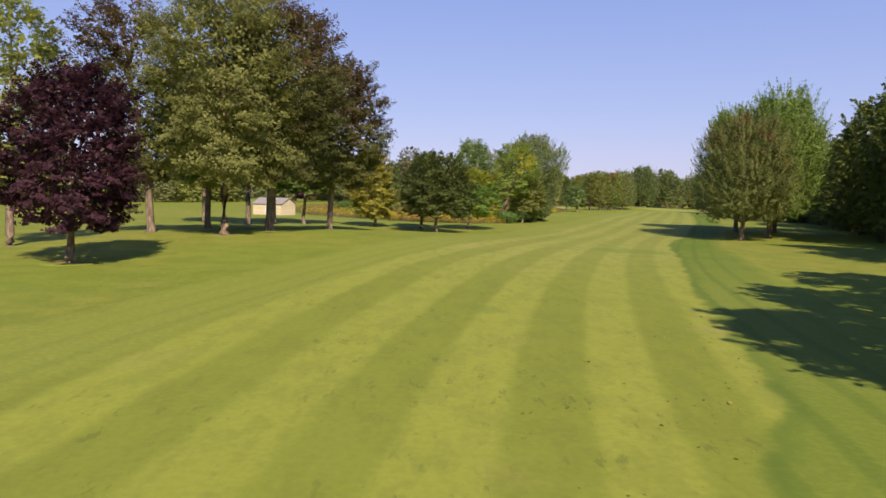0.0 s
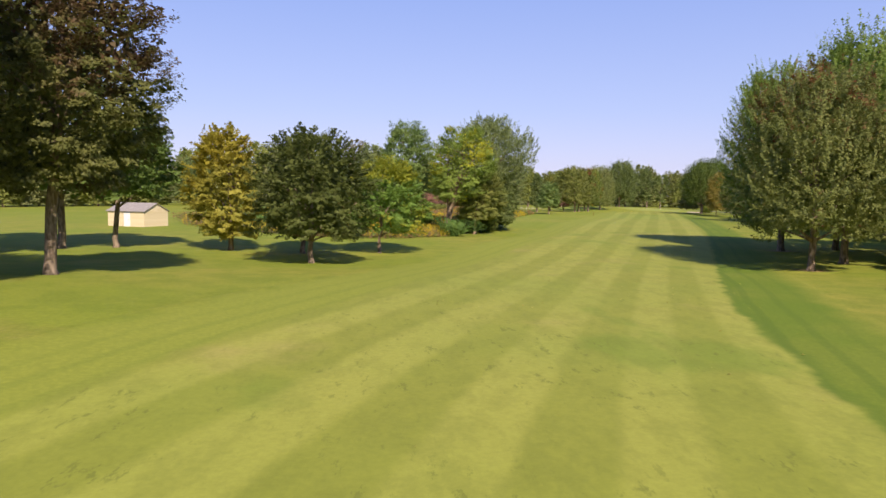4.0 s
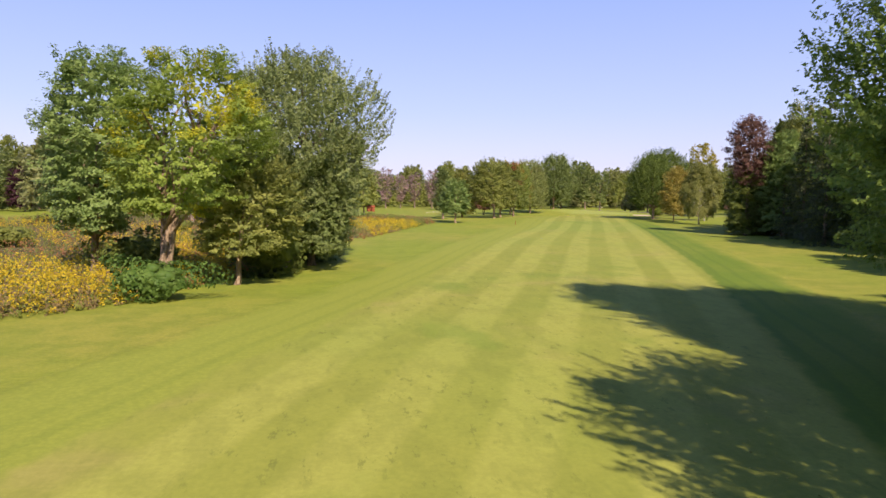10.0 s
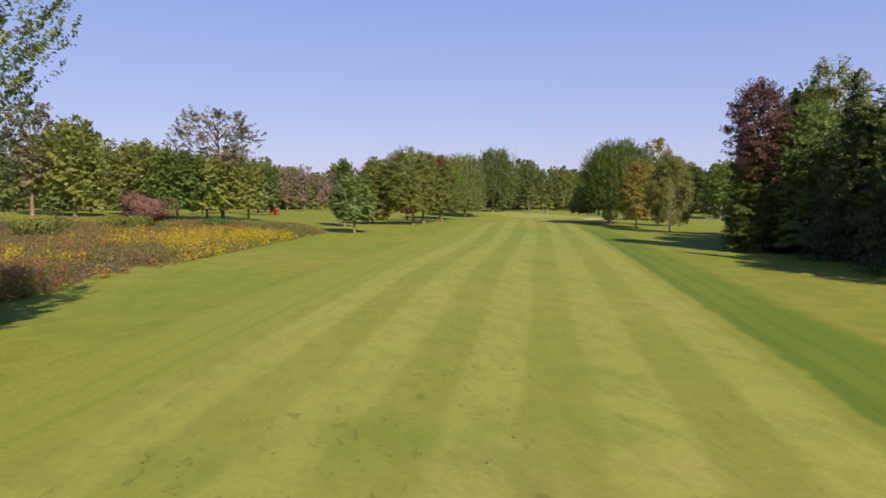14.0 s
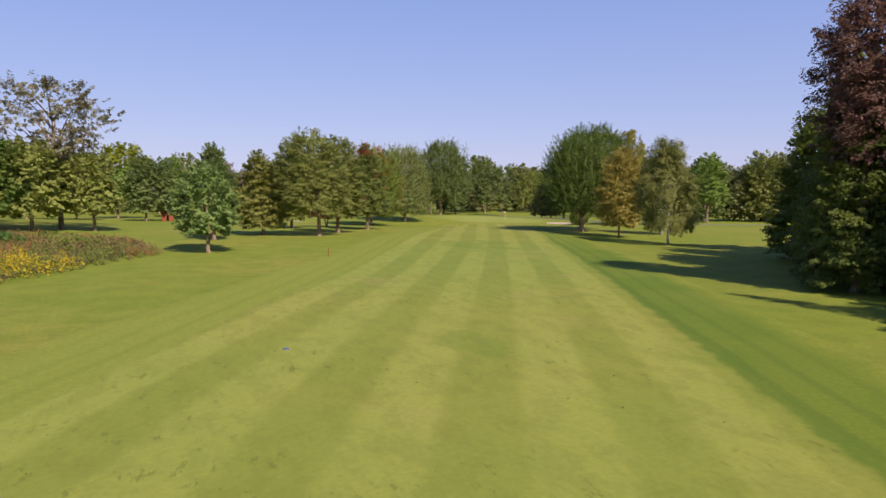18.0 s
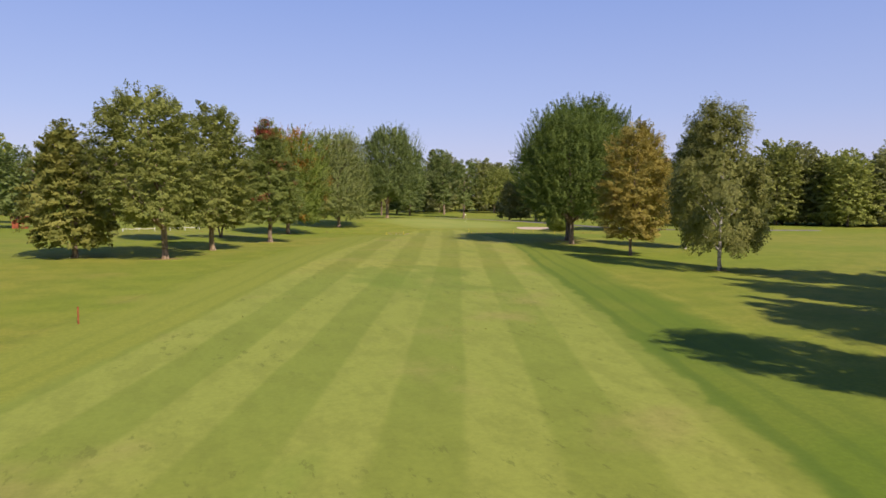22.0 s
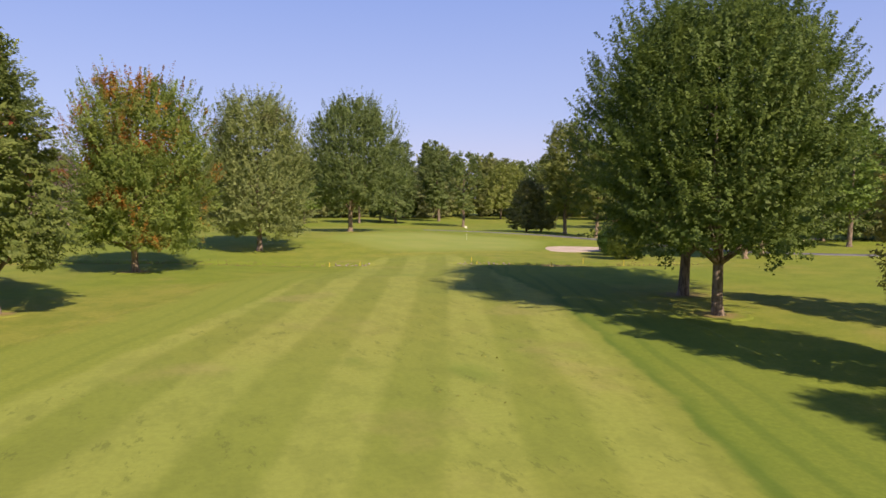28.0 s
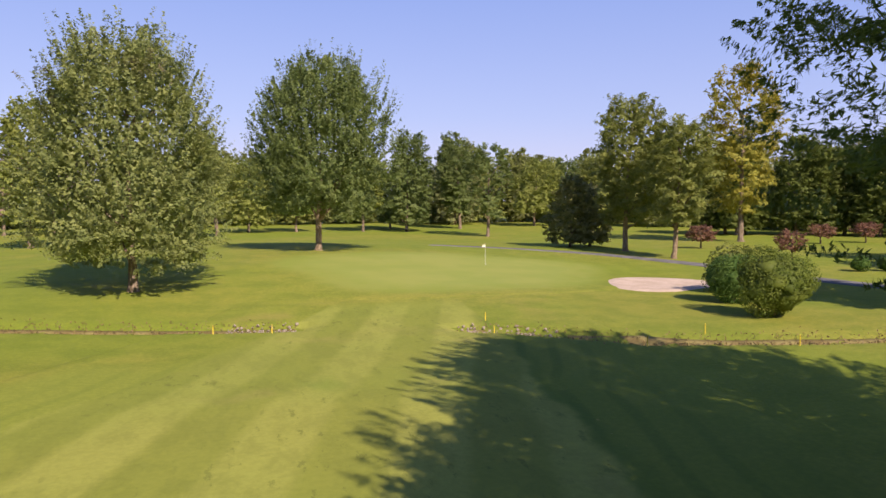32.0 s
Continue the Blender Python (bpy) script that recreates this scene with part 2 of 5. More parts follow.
WHITE_BARK = bark("white_birch_bark", (0.13, 0.12, 0.11), (0.56, 0.54, 0.50), 2.5, 2.2)
LEAF = {
    "purple": leaves("purple_leaves", (0.014, 0.007, 0.009), (0.042, 0.021, 0.025)),
    "ash": leaves("ash_leaves", (0.060, 0.075, 0.037), (0.145, 0.145, 0.077), (0.21, 0.18, 0.05), 0.06, 0.15),
    "bronze": leaves("bronze_maple_leaves", (0.030, 0.045, 0.012), (0.080, 0.095, 0.026), (0.150, 0.080, 0.045), 0.14, 0.25),
    "darkgreen": leaves("dark_maple_leaves", (0.027, 0.062, 0.013), (0.081, 0.134, 0.029)),
    "olive": leaves("olive_leaves", (0.065, 0.100, 0.023), (0.153, 0.188, 0.046)),
    "yellow": leaves("yellowing_leaves", (0.090, 0.110, 0.018), (0.175, 0.185, 0.032), (0.42, 0.35, 0.04), 0.10, 0.22),
    "deep": leaves("deep_green_leaves", (0.022, 0.038, 0.009), (0.064, 0.088, 0.021)),
    "lime": leaves("locust_leaves", (0.038, 0.090, 0.016), (0.095, 0.165, 0.030), (0.42, 0.40, 0.035), 0.15, 0.30, span=(0.45, 1.0)),
    "limeyellow": leaves("boxelder_leaves", (0.052, 0.098, 0.016), (0.130, 0.190, 0.036), (0.64, 0.57, 0.03), 0.17, patch=0.2),
    "greygreen": leaves("willow_leaves", (0.046, 0.081, 0.028), (0.130, 0.171, 0.059)),
    "green": leaves("green_maple_leaves", (0.038, 0.087, 0.016), (0.123, 0.180, 0.038)),
    "dullred": leaves("reddening_maple_leaves", (0.041, 0.068, 0.019), (0.117, 0.145, 0.039), (0.26, 0.060, 0.040), 0.03, 0.14, patch=0.8),
    "young": leaves("young_maple_leaves", (0.050, 0.099, 0.027), (0.119, 0.179, 0.052)),
    "goldgreen": leaves("linden_leaves", (0.052, 0.078, 0.017), (0.140, 0.155, 0.038), (0.24, 0.18, 0.045), 0.03),
    "oakgreen": leaves("oak_leaves", (0.052, 0.081, 0.019), (0.134, 0.162, 0.040)),
    "redtip": leaves("red_tipped_leaves", (0.044, 0.076, 0.018), (0.112, 0.148, 0.036), (0.50, 0.05, 0.07), 0.06, 0.10, patch=0.34),
    "orangetip": leaves("orange_tipped_leaves", (0.046, 0.086, 0.016), (0.126, 0.170, 0.034), (0.52, 0.17, 0.03), 0.115, 0.09, patch=0.30),
    "brownish": leaves("browning_leaves", (0.057, 0.091, 0.028), (0.147, 0.185, 0.060), (0.17, 0.14, 0.09), 0.0, 0.14),
    "maple": leaves("big_maple_leaves", (0.026, 0.054, 0.012), (0.082, 0.123, 0.025)),
    "middle": leaves("mid_green_maple_leaves", (0.037, 0.068, 0.019), (0.103, 0.143, 0.043)),
    "birch": leaves("birch_leaves", (0.055, 0.079, 0.021), (0.130, 0.151, 0.044)),
    "rust": leaves("rusty_birch_leaves", (0.084, 0.094, 0.022), (0.194, 0.184, 0.043), (0.27, 0.150, 0.04), 0.07, patch=0.5),
    "spruce": leaves("spruce_needles", (0.015, 0.030, 0.013), (0.053, 0.071, 0.027)),
    "juniper": leaves("juniper_needles", (0.046, 0.067, 0.025), (0.141, 0.158, 0.055)),
    "wood": leaves("woodland_leaves", (0.026, 0.049, 0.011), (0.088, 0.120, 0.025)),
    "maroon": leaves("maroon_oak_leaves", (0.040, 0.029, 0.022), (0.097, 0.062, 0.043)),
    "redshrub": leaves("red_shrub_leaves", (0.067, 0.045, 0.029), (0.142, 0.092, 0.057)),
    "shrub": leaves("shrub_leaves", (0.020, 0.058, 0.011), (0.063, 0.115, 0.023)),
    "box": leaves("clipped_shrub_leaves", (0.034, 0.062, 0.010), (0.083, 0.118, 0.021)),
    "bare": leaves("thin_grey_twigs", (0.085, 0.070, 0.060), (0.160, 0.135, 0.115)),
    # lighter and greyer than near leaves: distance haze put into the colour
    "far": leaves("hazed_far_leaves", (0.059, 0.088, 0.032), (0.140, 0.165, 0.060)),
    "gold": leaves("goldenrod", (0.129, 0.131, 0.013), (0.297, 0.251, 0.016)),
    "straw": leaves("dry_grass", (0.070, 0.062, 0.026), (0.135, 0.118, 0.052)),
    "herb": leaves("green_herbs", (0.042, 0.070, 0.014), (0.112, 0.136, 0.030)),
    "clip": leaves("grass_clippings", (0.074, 0.090, 0.018), (0.151, 0.165, 0.035)),
    "rusty": leaves("rust_brown_herbs", (0.087, 0.053, 0.022), (0.188, 0.112, 0.044)),
}


# ---- the lie of the land ----
BUMPS = ((-28.0, 292.0, 2.20, 41.6), (-17.6, 68.0, 0.96, 14.4), (41.6, 97.6, -0.72, 11.2), (2.4, 102.4, -0.48, 11.2), (16.0, 149.6, -0.56, 16.0), (57.6, 260.0, 0.45, 22.4), (101.6, 356.0, 1.44, 22.4), (94.4, 317.6, -0.80, 10.4), (126.4, 330.4, -0.72, 14.4), (142.4, 412.0, -0.72, 32.0), (106.4, 248.0, -0.24, 9.6))
DITCHES = (((60, 321), (82, 318.5), (93, 317.2), (97.2, 316.6)), ((106.4, 312.6), (109, 310.6), (113.4, 306.2), (121, 304.2), (128, 303)))


def off_line(x, y, line):
    """Distance to a polyline."""
    d = np.full(np.shape(x), 1e9)
    for (ax, ay), (bx, by) in zip(line[:-1], line[1:]):
        ux, uy = bx - ax, by - ay
        s = np.clip(((x - ax) * ux + (y - ay) * uy) / (ux * ux + uy * uy), 0, 1)
        d = np.minimum(d, np.hypot(x - ax - s * ux, y - ay - s * uy))
    return d


def land(x, y):
    """The ground's height."""
    x, y = np.asarray(x, float), np.asarray(y, float)
    z = np.zeros(np.broadcast(x, y).shape)
    for cx, cy, a, r in BUMPS:
        z = z + a * np.exp(-((x - cx) ** 2 + (y - cy) ** 2) / (2 * r * r))
    for line in DITCHES:
        z = z - 0.45 * np.exp(-(off_line(x, y, line) / 0.9) ** 2)
    return z


def lane_x(y):
    """Where the fairway's middle line runs."""
    ys = (-60, 0, 10.2, 20.6, 43.8, 58.3, 69.3, 89.2, 132.9, 153, 217.6, 259.2, 305.6, 330)
    xs = (-8, 0, 1.1, 2.6, 7.6, 12.2, 16.4, 23.6, 39.6, 46.9, 69.8, 83.5, 99.2, 107)
    return np.interp(y, ys, xs)


def mesh_of(name, verts, faces, mat, smooth=True):
    me = bpy.data.meshes.new(name)
    me.from_pydata([tuple(v) for v in verts], [], [tuple(int(i) for i in q) for q in faces])
    me.materials.append(mat)
    if smooth:
        me.polygons.foreach_set("use_smooth", [True] * len(me.polygons))
    me.update()
    return me


def grid_faces(nu, nv):
    """Quads of a grid of nv rows of nu points."""
    i = np.arange(nu * nv).reshape(nv, nu)
    return np.stack([i[:-1, :-1], i[:-1, 1:], i[1:, 1:], i[1:, :-1]], -1).reshape(-1, 4)


def put_uv(me, uv, name="lane"):
    """uv: one pair a vertex."""
    layer = me.uv_layers.new(name=name)
    idx = np.zeros(len(me.loops), int)
    me.loops.foreach_get("vertex_index", idx)
    layer.data.foreach_set("uv", np.asarray(uv)[idx].ravel())


xs = np.concatenate([np.linspace(-2600, -160, 16)[:-1], np.linspace(-160, -40, 31)[:-1], np.linspace(-40, 160, 91)[:-1], np.linspace(160, 260, 26)[:-1], np.linspace(260, 2600, 16)])
ys = np.concatenate([np.linspace(-900, -60, 9)[:-1], np.linspace(-60, 296, 111)[:-1], np.linspace(296, 326, 51)[:-1], np.linspace(326, 480, 78)[:-1], np.linspace(480, 3800, 22)])
gx, gy = np.meshgrid(xs, ys)
ground = new("ground", mesh_of("ground", np.stack([gx, gy, land(gx, gy)], -1).reshape(-1, 3), grid_faces(len(xs), len(ys)), ROUGH))
tagged(ground, "wide sheet of mown rough grass, patchy green and straw", "ground", kind="structure")

# fairway: a long striped strip, a hand's width above the sheet's faces
fy = np.concatenate([np.linspace(-60, 300, 241)[:-1], np.linspace(300, 324, 41)])
right = np.interp(fy, (-60, 0, 8, 12, 16, 24, 46, 54, 72, 84, 102, 147, 168, 214, 251, 264, 285, 305, 324), (2, 2.5, 3.4, 4.4, 6.2, 6.8, 8.0, 8.0, 6.6, 7.0, 8.2, 10.2, 10.2, 10.3, 10.4, 11.0, 10.5, 7.5, 4.5))
left = np.interp(fy, (-60, 12, 60, 160, 210, 230, 270, 300, 324), (-11, -11.5, -12.5, -13.5, -12.5, -11, -10.5, -8.5, -5))
# middle lines of the four dark mown stripes, along the lane
MOWN_Y = (-60, 12, 22, 46, 74, 90, 113, 140, 172, 185, 220, 255, 268, 295, 324)
MOWN = np.array((
    (-7.0, -7.1, -8.0, -9.2, -7.7, -7.5, -7.6, -8.6, -9.2, -9.6, -7.6, -7.3, -7.6, -7.2, -7.0),
    (-3.2, -3.3, -3.6, -3.7, -3.15, -3.2, -3.2, -3.5, -3.9, -4.2, -3.3, -1.9, -2.2, -2.5, -2.6),
    (0.6, 0.6, 0.7, 0.95, 0.68, 0.7, 0.85, 0.9, 1.0, 0.95, 1.35, 2.1, 2.25, 2.2, 2.0),
    (3.8, 3.9, 4.6, 5.1, 4.2, 4.4, 5.0, 5.8, 5.8, 6.0, 5.9, 6.3, 6.7, 6.6, 6.4)))
fu = np.linspace(0, 1, 61)
lane = (left - 6.5)[:, None] + (right - left + 13.0)[:, None] * fu[None, :]
fx = lane_x(fy)
for _ in range(12):
    fx = np.convolve(np.pad(fx, 2, mode="reflect", reflect_type="odd"), np.ones(5) / 5, "valid")
vx, vy = fx[:, None] + lane, np.repeat(fy[:, None], 61, 1)
inside = np.minimum(lane - left[:, None], right[:, None] - lane)
lift = np.full(vx.shape, 0.035)
lift[:, (0, -1)], lift[(0, -1), :] = -0.08, -0.08
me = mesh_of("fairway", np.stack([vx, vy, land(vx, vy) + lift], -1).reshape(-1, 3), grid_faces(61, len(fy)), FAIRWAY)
put_uv(me, np.stack([lane, inside], -1).reshape(-1, 2))
mown = np.stack([np.convolve(np.pad(np.interp(fy, MOWN_Y, q), 4, mode="edge"), np.ones(9) / 9, "valid") for q in MOWN])
mown = np.concatenate([mown[:1] - 4.5, mown, mown[-1:] + 4.5])
turn_no = np.stack([np.interp(lane[i], mown[:, i], np.arange(6.0)) + np.minimum(lane[i] - mown[0, i], 0) / 4.5 + np.maximum(lane[i] - mown[-1, i], 0) / 4.5 for i in range(len(fy))])
crisp = np.interp(fy, (-60, 0, 20, 50, 66, 110, 140, 200, 215, 245, 258, 290, 324), (0.8, 0.85, 0.95, 0.85, 0.70, 0.64, 0.80, 0.66, 0.72, 0.90, 0.85, 0.80, 0.75))
put_uv(me, np.stack([turn_no, np.repeat(crisp[:, None], 61, 1)], -1).reshape(-1, 2), "mowing")
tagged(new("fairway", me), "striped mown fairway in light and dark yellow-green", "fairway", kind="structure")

def earth_turf():
    m = Mat("bare_earth_and_grass", 0.95)
    rough, fine = turf(m)
    uv = m.add("ShaderNodeSeparateXYZ", Vector=uv_of(m, "lane"))
    r = m.math("MULTIPLY_ADD", m.math("SUBTRACT", m.noise(1.4, 4), 0.5), 0.9, uv.outputs[0])
    soil = m.mix(m.ramp(m.noise(3.0, 4), 0.4, 0.62), (0.30, 0.215, 0.085), (0.22, 0.185, 0.055))
    m.color(m.mix(m.ramp(r, 0.30, 0.85), soil, rough))
    m.bump(fine, 0.6, 0.05)
    return m.m


EARTH_RING = earth_turf()


def bare_ring(x, y, size):
    """Thin grass and bare soil round a trunk."""
    ra, rr = np.linspace(0, 2 * math.pi, 41), np.linspace(0, 1.05, 9)
    rx = x + rr[:, None] * size * np.cos(ra)[None, :]
    ry = y + rr[:, None] * size * 0.9 * np.sin(ra)[None, :]
    rz = land(rx, ry) + 0.05 - np.where(rr[:, None] > 1.04, 0.16, 0)
    me = mesh_of("bare_earth", np.stack([rx, ry, rz], -1).reshape(-1, 3), grid_faces(41, 9), EARTH_RING)
    put_uv(me, np.stack([np.repeat(rr[:, None], 41, 1), np.zeros_like(rx)], -1).reshape(-1, 2))
    tagged(new("bare_earth", me), "worn soil and thin grass round a tree's foot", "ground", kind="structure")


for x, y, size in ((42.2, 96.0, 2.6), (48.3, 112.2, 2.2), (75.0, 309.8, 2.2), (108.2, 275.8, 2.0), (111.4, 283.0, 2.4), (70.6, 286.6, 1.6), (-22.6, 41.3, 1.8), (-19.3, 60.3, 2.0), (-17.0, 67.1, 2.0), (59.8, 261.3, 2.2), (105.6, 244.9, 1.3)):
    bare_ring(x, y, size)

# putting green, with its collar
ga, gr = np.linspace(0, 2 * math.pi, 97), np.linspace(0, 1.12, 24)
grow_r = 1 + 0.06 * np.sin(3 * ga + 0.7) + 0.05 * np.sin(5 * ga)
px = 112.3 + gr[:, None] * 17.0 * np.cos(ga)[None, :] * grow_r
py = 338.0 + gr[:, None] * 14.0 * np.sin(ga)[None, :] * grow_r
me = mesh_of("putting_green", np.stack([px, py, land(px, py) + 0.06 - np.where(gr[:, None] > 1.1, 0.14, 0)], -1).reshape(-1, 3), grid_faces(97, 24), GREEN)
put_uv(me, np.stack([np.repeat(gr[:, None], 97, 1), np.zeros_like(px)], -1).reshape(-1, 2))
tagged(new("putting_green", me), "smooth pale putting green with darker collar", "putting green", kind="structure")


def ribbon(name, line, width, lift, mat, label, category):
    """A strip of pavement along a polyline, laid over the land."""
    p = np.array(line, float)
    s = np.concatenate([[0], np.cumsum(np.hypot(*np.diff(p, axis=0).T))])
    q = np.linspace(0, s[-1], int(s[-1] / 0.8) + 2)
    cx, cy = np.interp(q, s, p[:, 0]), np.interp(q, s, p[:, 1])
    for _ in range(20):
        cx[1:-1], cy[1:-1] = (cx[:-2] + cx[1:-1] + cx[2:]) / 3, (cy[:-2] + cy[1:-1] + cy[2:]) / 3
    dx, dy = np.gradient(cx), np.gradient(cy)
    n = np.hypot(dx, dy)
    k = np.array((-1.0, -0.96, -0.5, 0, 0.5, 0.96, 1.0)) * width / 2
    x, y = cx[:, None] - (dy / n)[:, None] * k, cy[:, None] + (dx / n)[:, None] * k
    z = land(x, y) + lift
    z[:, (0, -1)] -= 0.12
    ob = new(name, mesh_of(name, np.stack([x, y, z], -1).reshape(-1, 3), grid_faces(7, len(q)), mat))
    return tagged(ob, label, category, kind="structure")


ribbon("cart_path", ((118, 366), (127.5, 361), (136, 353), (141.8, 339), (142.8, 327), (143.5, 319), (146, 310), (154, 303), (172, 297)), 2.4, 0.07, ASPHALT, "narrow grey asphalt cart path through the grass", "path")
for line in DITCHES:
    ribbon("ditch_bed", line, 1.2, 0.06, EARTH, "shallow brown earthen ditch with dry grass edges", "ditch")


def bunker(cx, cy, rx, ry, label):
    """A sand dish with an uneven rim."""
    ba, br = np.linspace(0, 2 * math.pi, 73), np.linspace(0, 1, 12)
    rim = 1 + 0.10 * np.sin(2 * ba + 0.5) + 0.09 * np.sin(3 * ba + 2.0)
    bx = cx + br[:, None] * rx * np.cos(ba)[None, :] * rim
    by = cy + br[:, None] * ry * np.sin(ba)[None, :] * rim
    bz = land(bx, by) + 0.13 - 0.10 * (1 - br[:, None] ** 2) - np.where(br[:, None] > 0.99, 0.16, 0)
    ob = new("sand_bunker", mesh_of("sand_bunker", np.stack([bx, by, bz], -1).reshape(-1, 3), grid_faces(73, 12), SAND))
    return tagged(ob, label, "bunker", kind="structure")


bunker(128.2, 327.6, 4.9, 4.6, "pale sand bunker beside the putting green")
bunker(170.5, 331.5, 4.0, 3.2, "small pale sand bunker on the far rough")


# ---- parts ----
def part(name, me, parent, label=""):
    ob = new(name, me)
    ob.parent = parent
    return tagged(ob, label)


def empty(name, x, y, label, category, group="", z=None, turn=0.0):
    ob = new(name)
    ob.matrix_world = pose(x, y, float(land(x, y)) if z is None else z, 0, 0, turn)
    return tagged(ob, label, category, group)


def tube(points, radii, sides=8, wob=0.0, rng=None):
    """Verts and faces of a tapered tube, closed at both ends."""
    p = np.array(points, float)
    d = np.gradient(p, axis=0)
    d /= np.linalg.norm(d, axis=1)[:, None]
    ref = np.where(np.abs(d[:, 2:3]) < 0.9, np.array([[0, 0, 1.0]]), np.array([[1.0, 0, 0]]))
    ref[:] = ref[0]
    a = np.cross(d, ref)
    a /= np.linalg.norm(a, axis=1)[:, None]
    b = np.cross(d, a)
    t = np.linspace(0, 2 * math.pi, sides, endpoint=False)
    r = np.array(radii, float)[:, None, None]
    if wob and rng is not None:
        r = r * (1 + wob * rng.uniform(-1, 1, (len(p), sides, 1)))
    v = p[:, None] + r * (np.cos(t)[None, :, None] * a[:, None] + np.sin(t)[None, :, None] * b[:, None])
    i = np.arange(len(p) * sides).reshape(len(p), sides)
    j = np.roll(i, -1, 1)
    f = [tuple(q) for q in np.stack([i[:-1], j[:-1], j[1:], i[1:]], -1).reshape(-1, 4)]
    f += [tuple(i[0][::-1]), tuple(i[-1])]
    return v.reshape(-1, 3), f


PHI = (1 + 5 ** 0.5) / 2
ICO = np.array([(-1, PHI, 0), (1, PHI, 0), (-1, -PHI, 0), (1, -PHI, 0), (0, -1, PHI), (0, 1, PHI), (0, -1, -PHI), (0, 1, -PHI), (PHI, 0, -1), (PHI, 0, 1), (-PHI, 0, -1), (-PHI, 0, 1)]) / 1.902
ICO_FACES = np.array([(0, 11, 5), (0, 5, 1), (0, 1, 7), (0, 7, 10), (0, 10, 11), (1, 5, 9), (5, 11, 4), (11, 10, 2), (10, 7, 6), (7, 1, 8), (3, 9, 4), (3, 4, 2), (3, 2, 6), (3, 6, 8), (3, 8, 9), (4, 9, 5), (2, 4, 11), (6, 2, 10), (8, 6, 7), (9, 8, 1)])


def cards_mesh(name, c, n, size, mat, rng, slim=0.62, cores=None, light=False, lobed=False):
    """Small folded leaves at c, facing n: four corners each, or three narrow lobes. cores: places and radii of dense leaf masses within."""
    k = len(c)
    n = n / np.maximum(np.linalg.norm(n, axis=1), 1e-6)[:, None]
    t = np.cross(n, rng.normal(size=(k, 3)))
    t /= np.maximum(np.linalg.norm(t, axis=1), 1e-6)[:, None]
    s = np.cross(n, t)
    size = np.asarray(size)[:, None]
    fold = n * size * rng.uniform(0.02, 0.22, (k, 1))
    far = light or float(size.mean()) > 0.15
    if lobed:
        fan = []
        for turn in (-0.75, 0.0, 0.75):
            d, e = t * math.cos(turn) + s * math.sin(turn), s * math.cos(turn) - t * math.sin(turn)
            fan += [c - t * size * 0.45 - e * size * 0.11, c - t * size * 0.45 + e * size * 0.14 + fold, c - t * size * 0.45 + d * size * (1.05 - 0.2 * abs(turn)) + fold * abs(turn)]
        v, k, far = np.stack(fan, 1).reshape(-1, 3), 3 * k, True
    elif far:
        v = np.stack([c - t * size * 0.55, c + s * size * slim * 0.62 + t * size * 0.25 + fold, c - s * size * slim * 0.62 + t * size * 0.25], 1).reshape(-1, 3)
    else:
        v = np.stack([c - t * size * 0.5, c + s * size * slim * 0.5 + fold, c + t * size * 0.5, c - s * size * slim * 0.5 + fold], 1).reshape(-1, 3)
    q = 3 if far else 4
    idx, starts = np.arange(q * k), np.arange(0, q * k, q)
    if cores is not None:
        cc, cr = cores
        m = len(cc)
        knots = cc[:, None] + ICO[None] * cr[:, None, None] * np.array([1, 1, 0.7]) * rng.uniform(0.6, 1.25, (m, 12, 1))
        tri = (ICO_FACES[None] + 12 * np.arange(m)[:, None, None] + q * k).ravel()
        starts = np.concatenate([starts, q * k + np.arange(0, len(tri), 3)])
        idx, v = np.concatenate([idx, tri]), np.concatenate([v, knots.reshape(-1, 3)])
    me = bpy.data.meshes.new(name)
    me.vertices.add(len(v))
    me.vertices.foreach_set("co", v.astype(np.float32).ravel())
    me.loops.add(len(idx))
    me.loops.foreach_set("vertex_index", idx.astype(np.int32))
    me.polygons.add(len(starts))
    me.polygons.foreach_set("loop_start", starts.astype(np.int32))
    me.materials.append(mat)
    me.update(calc_edges=True)
    return me


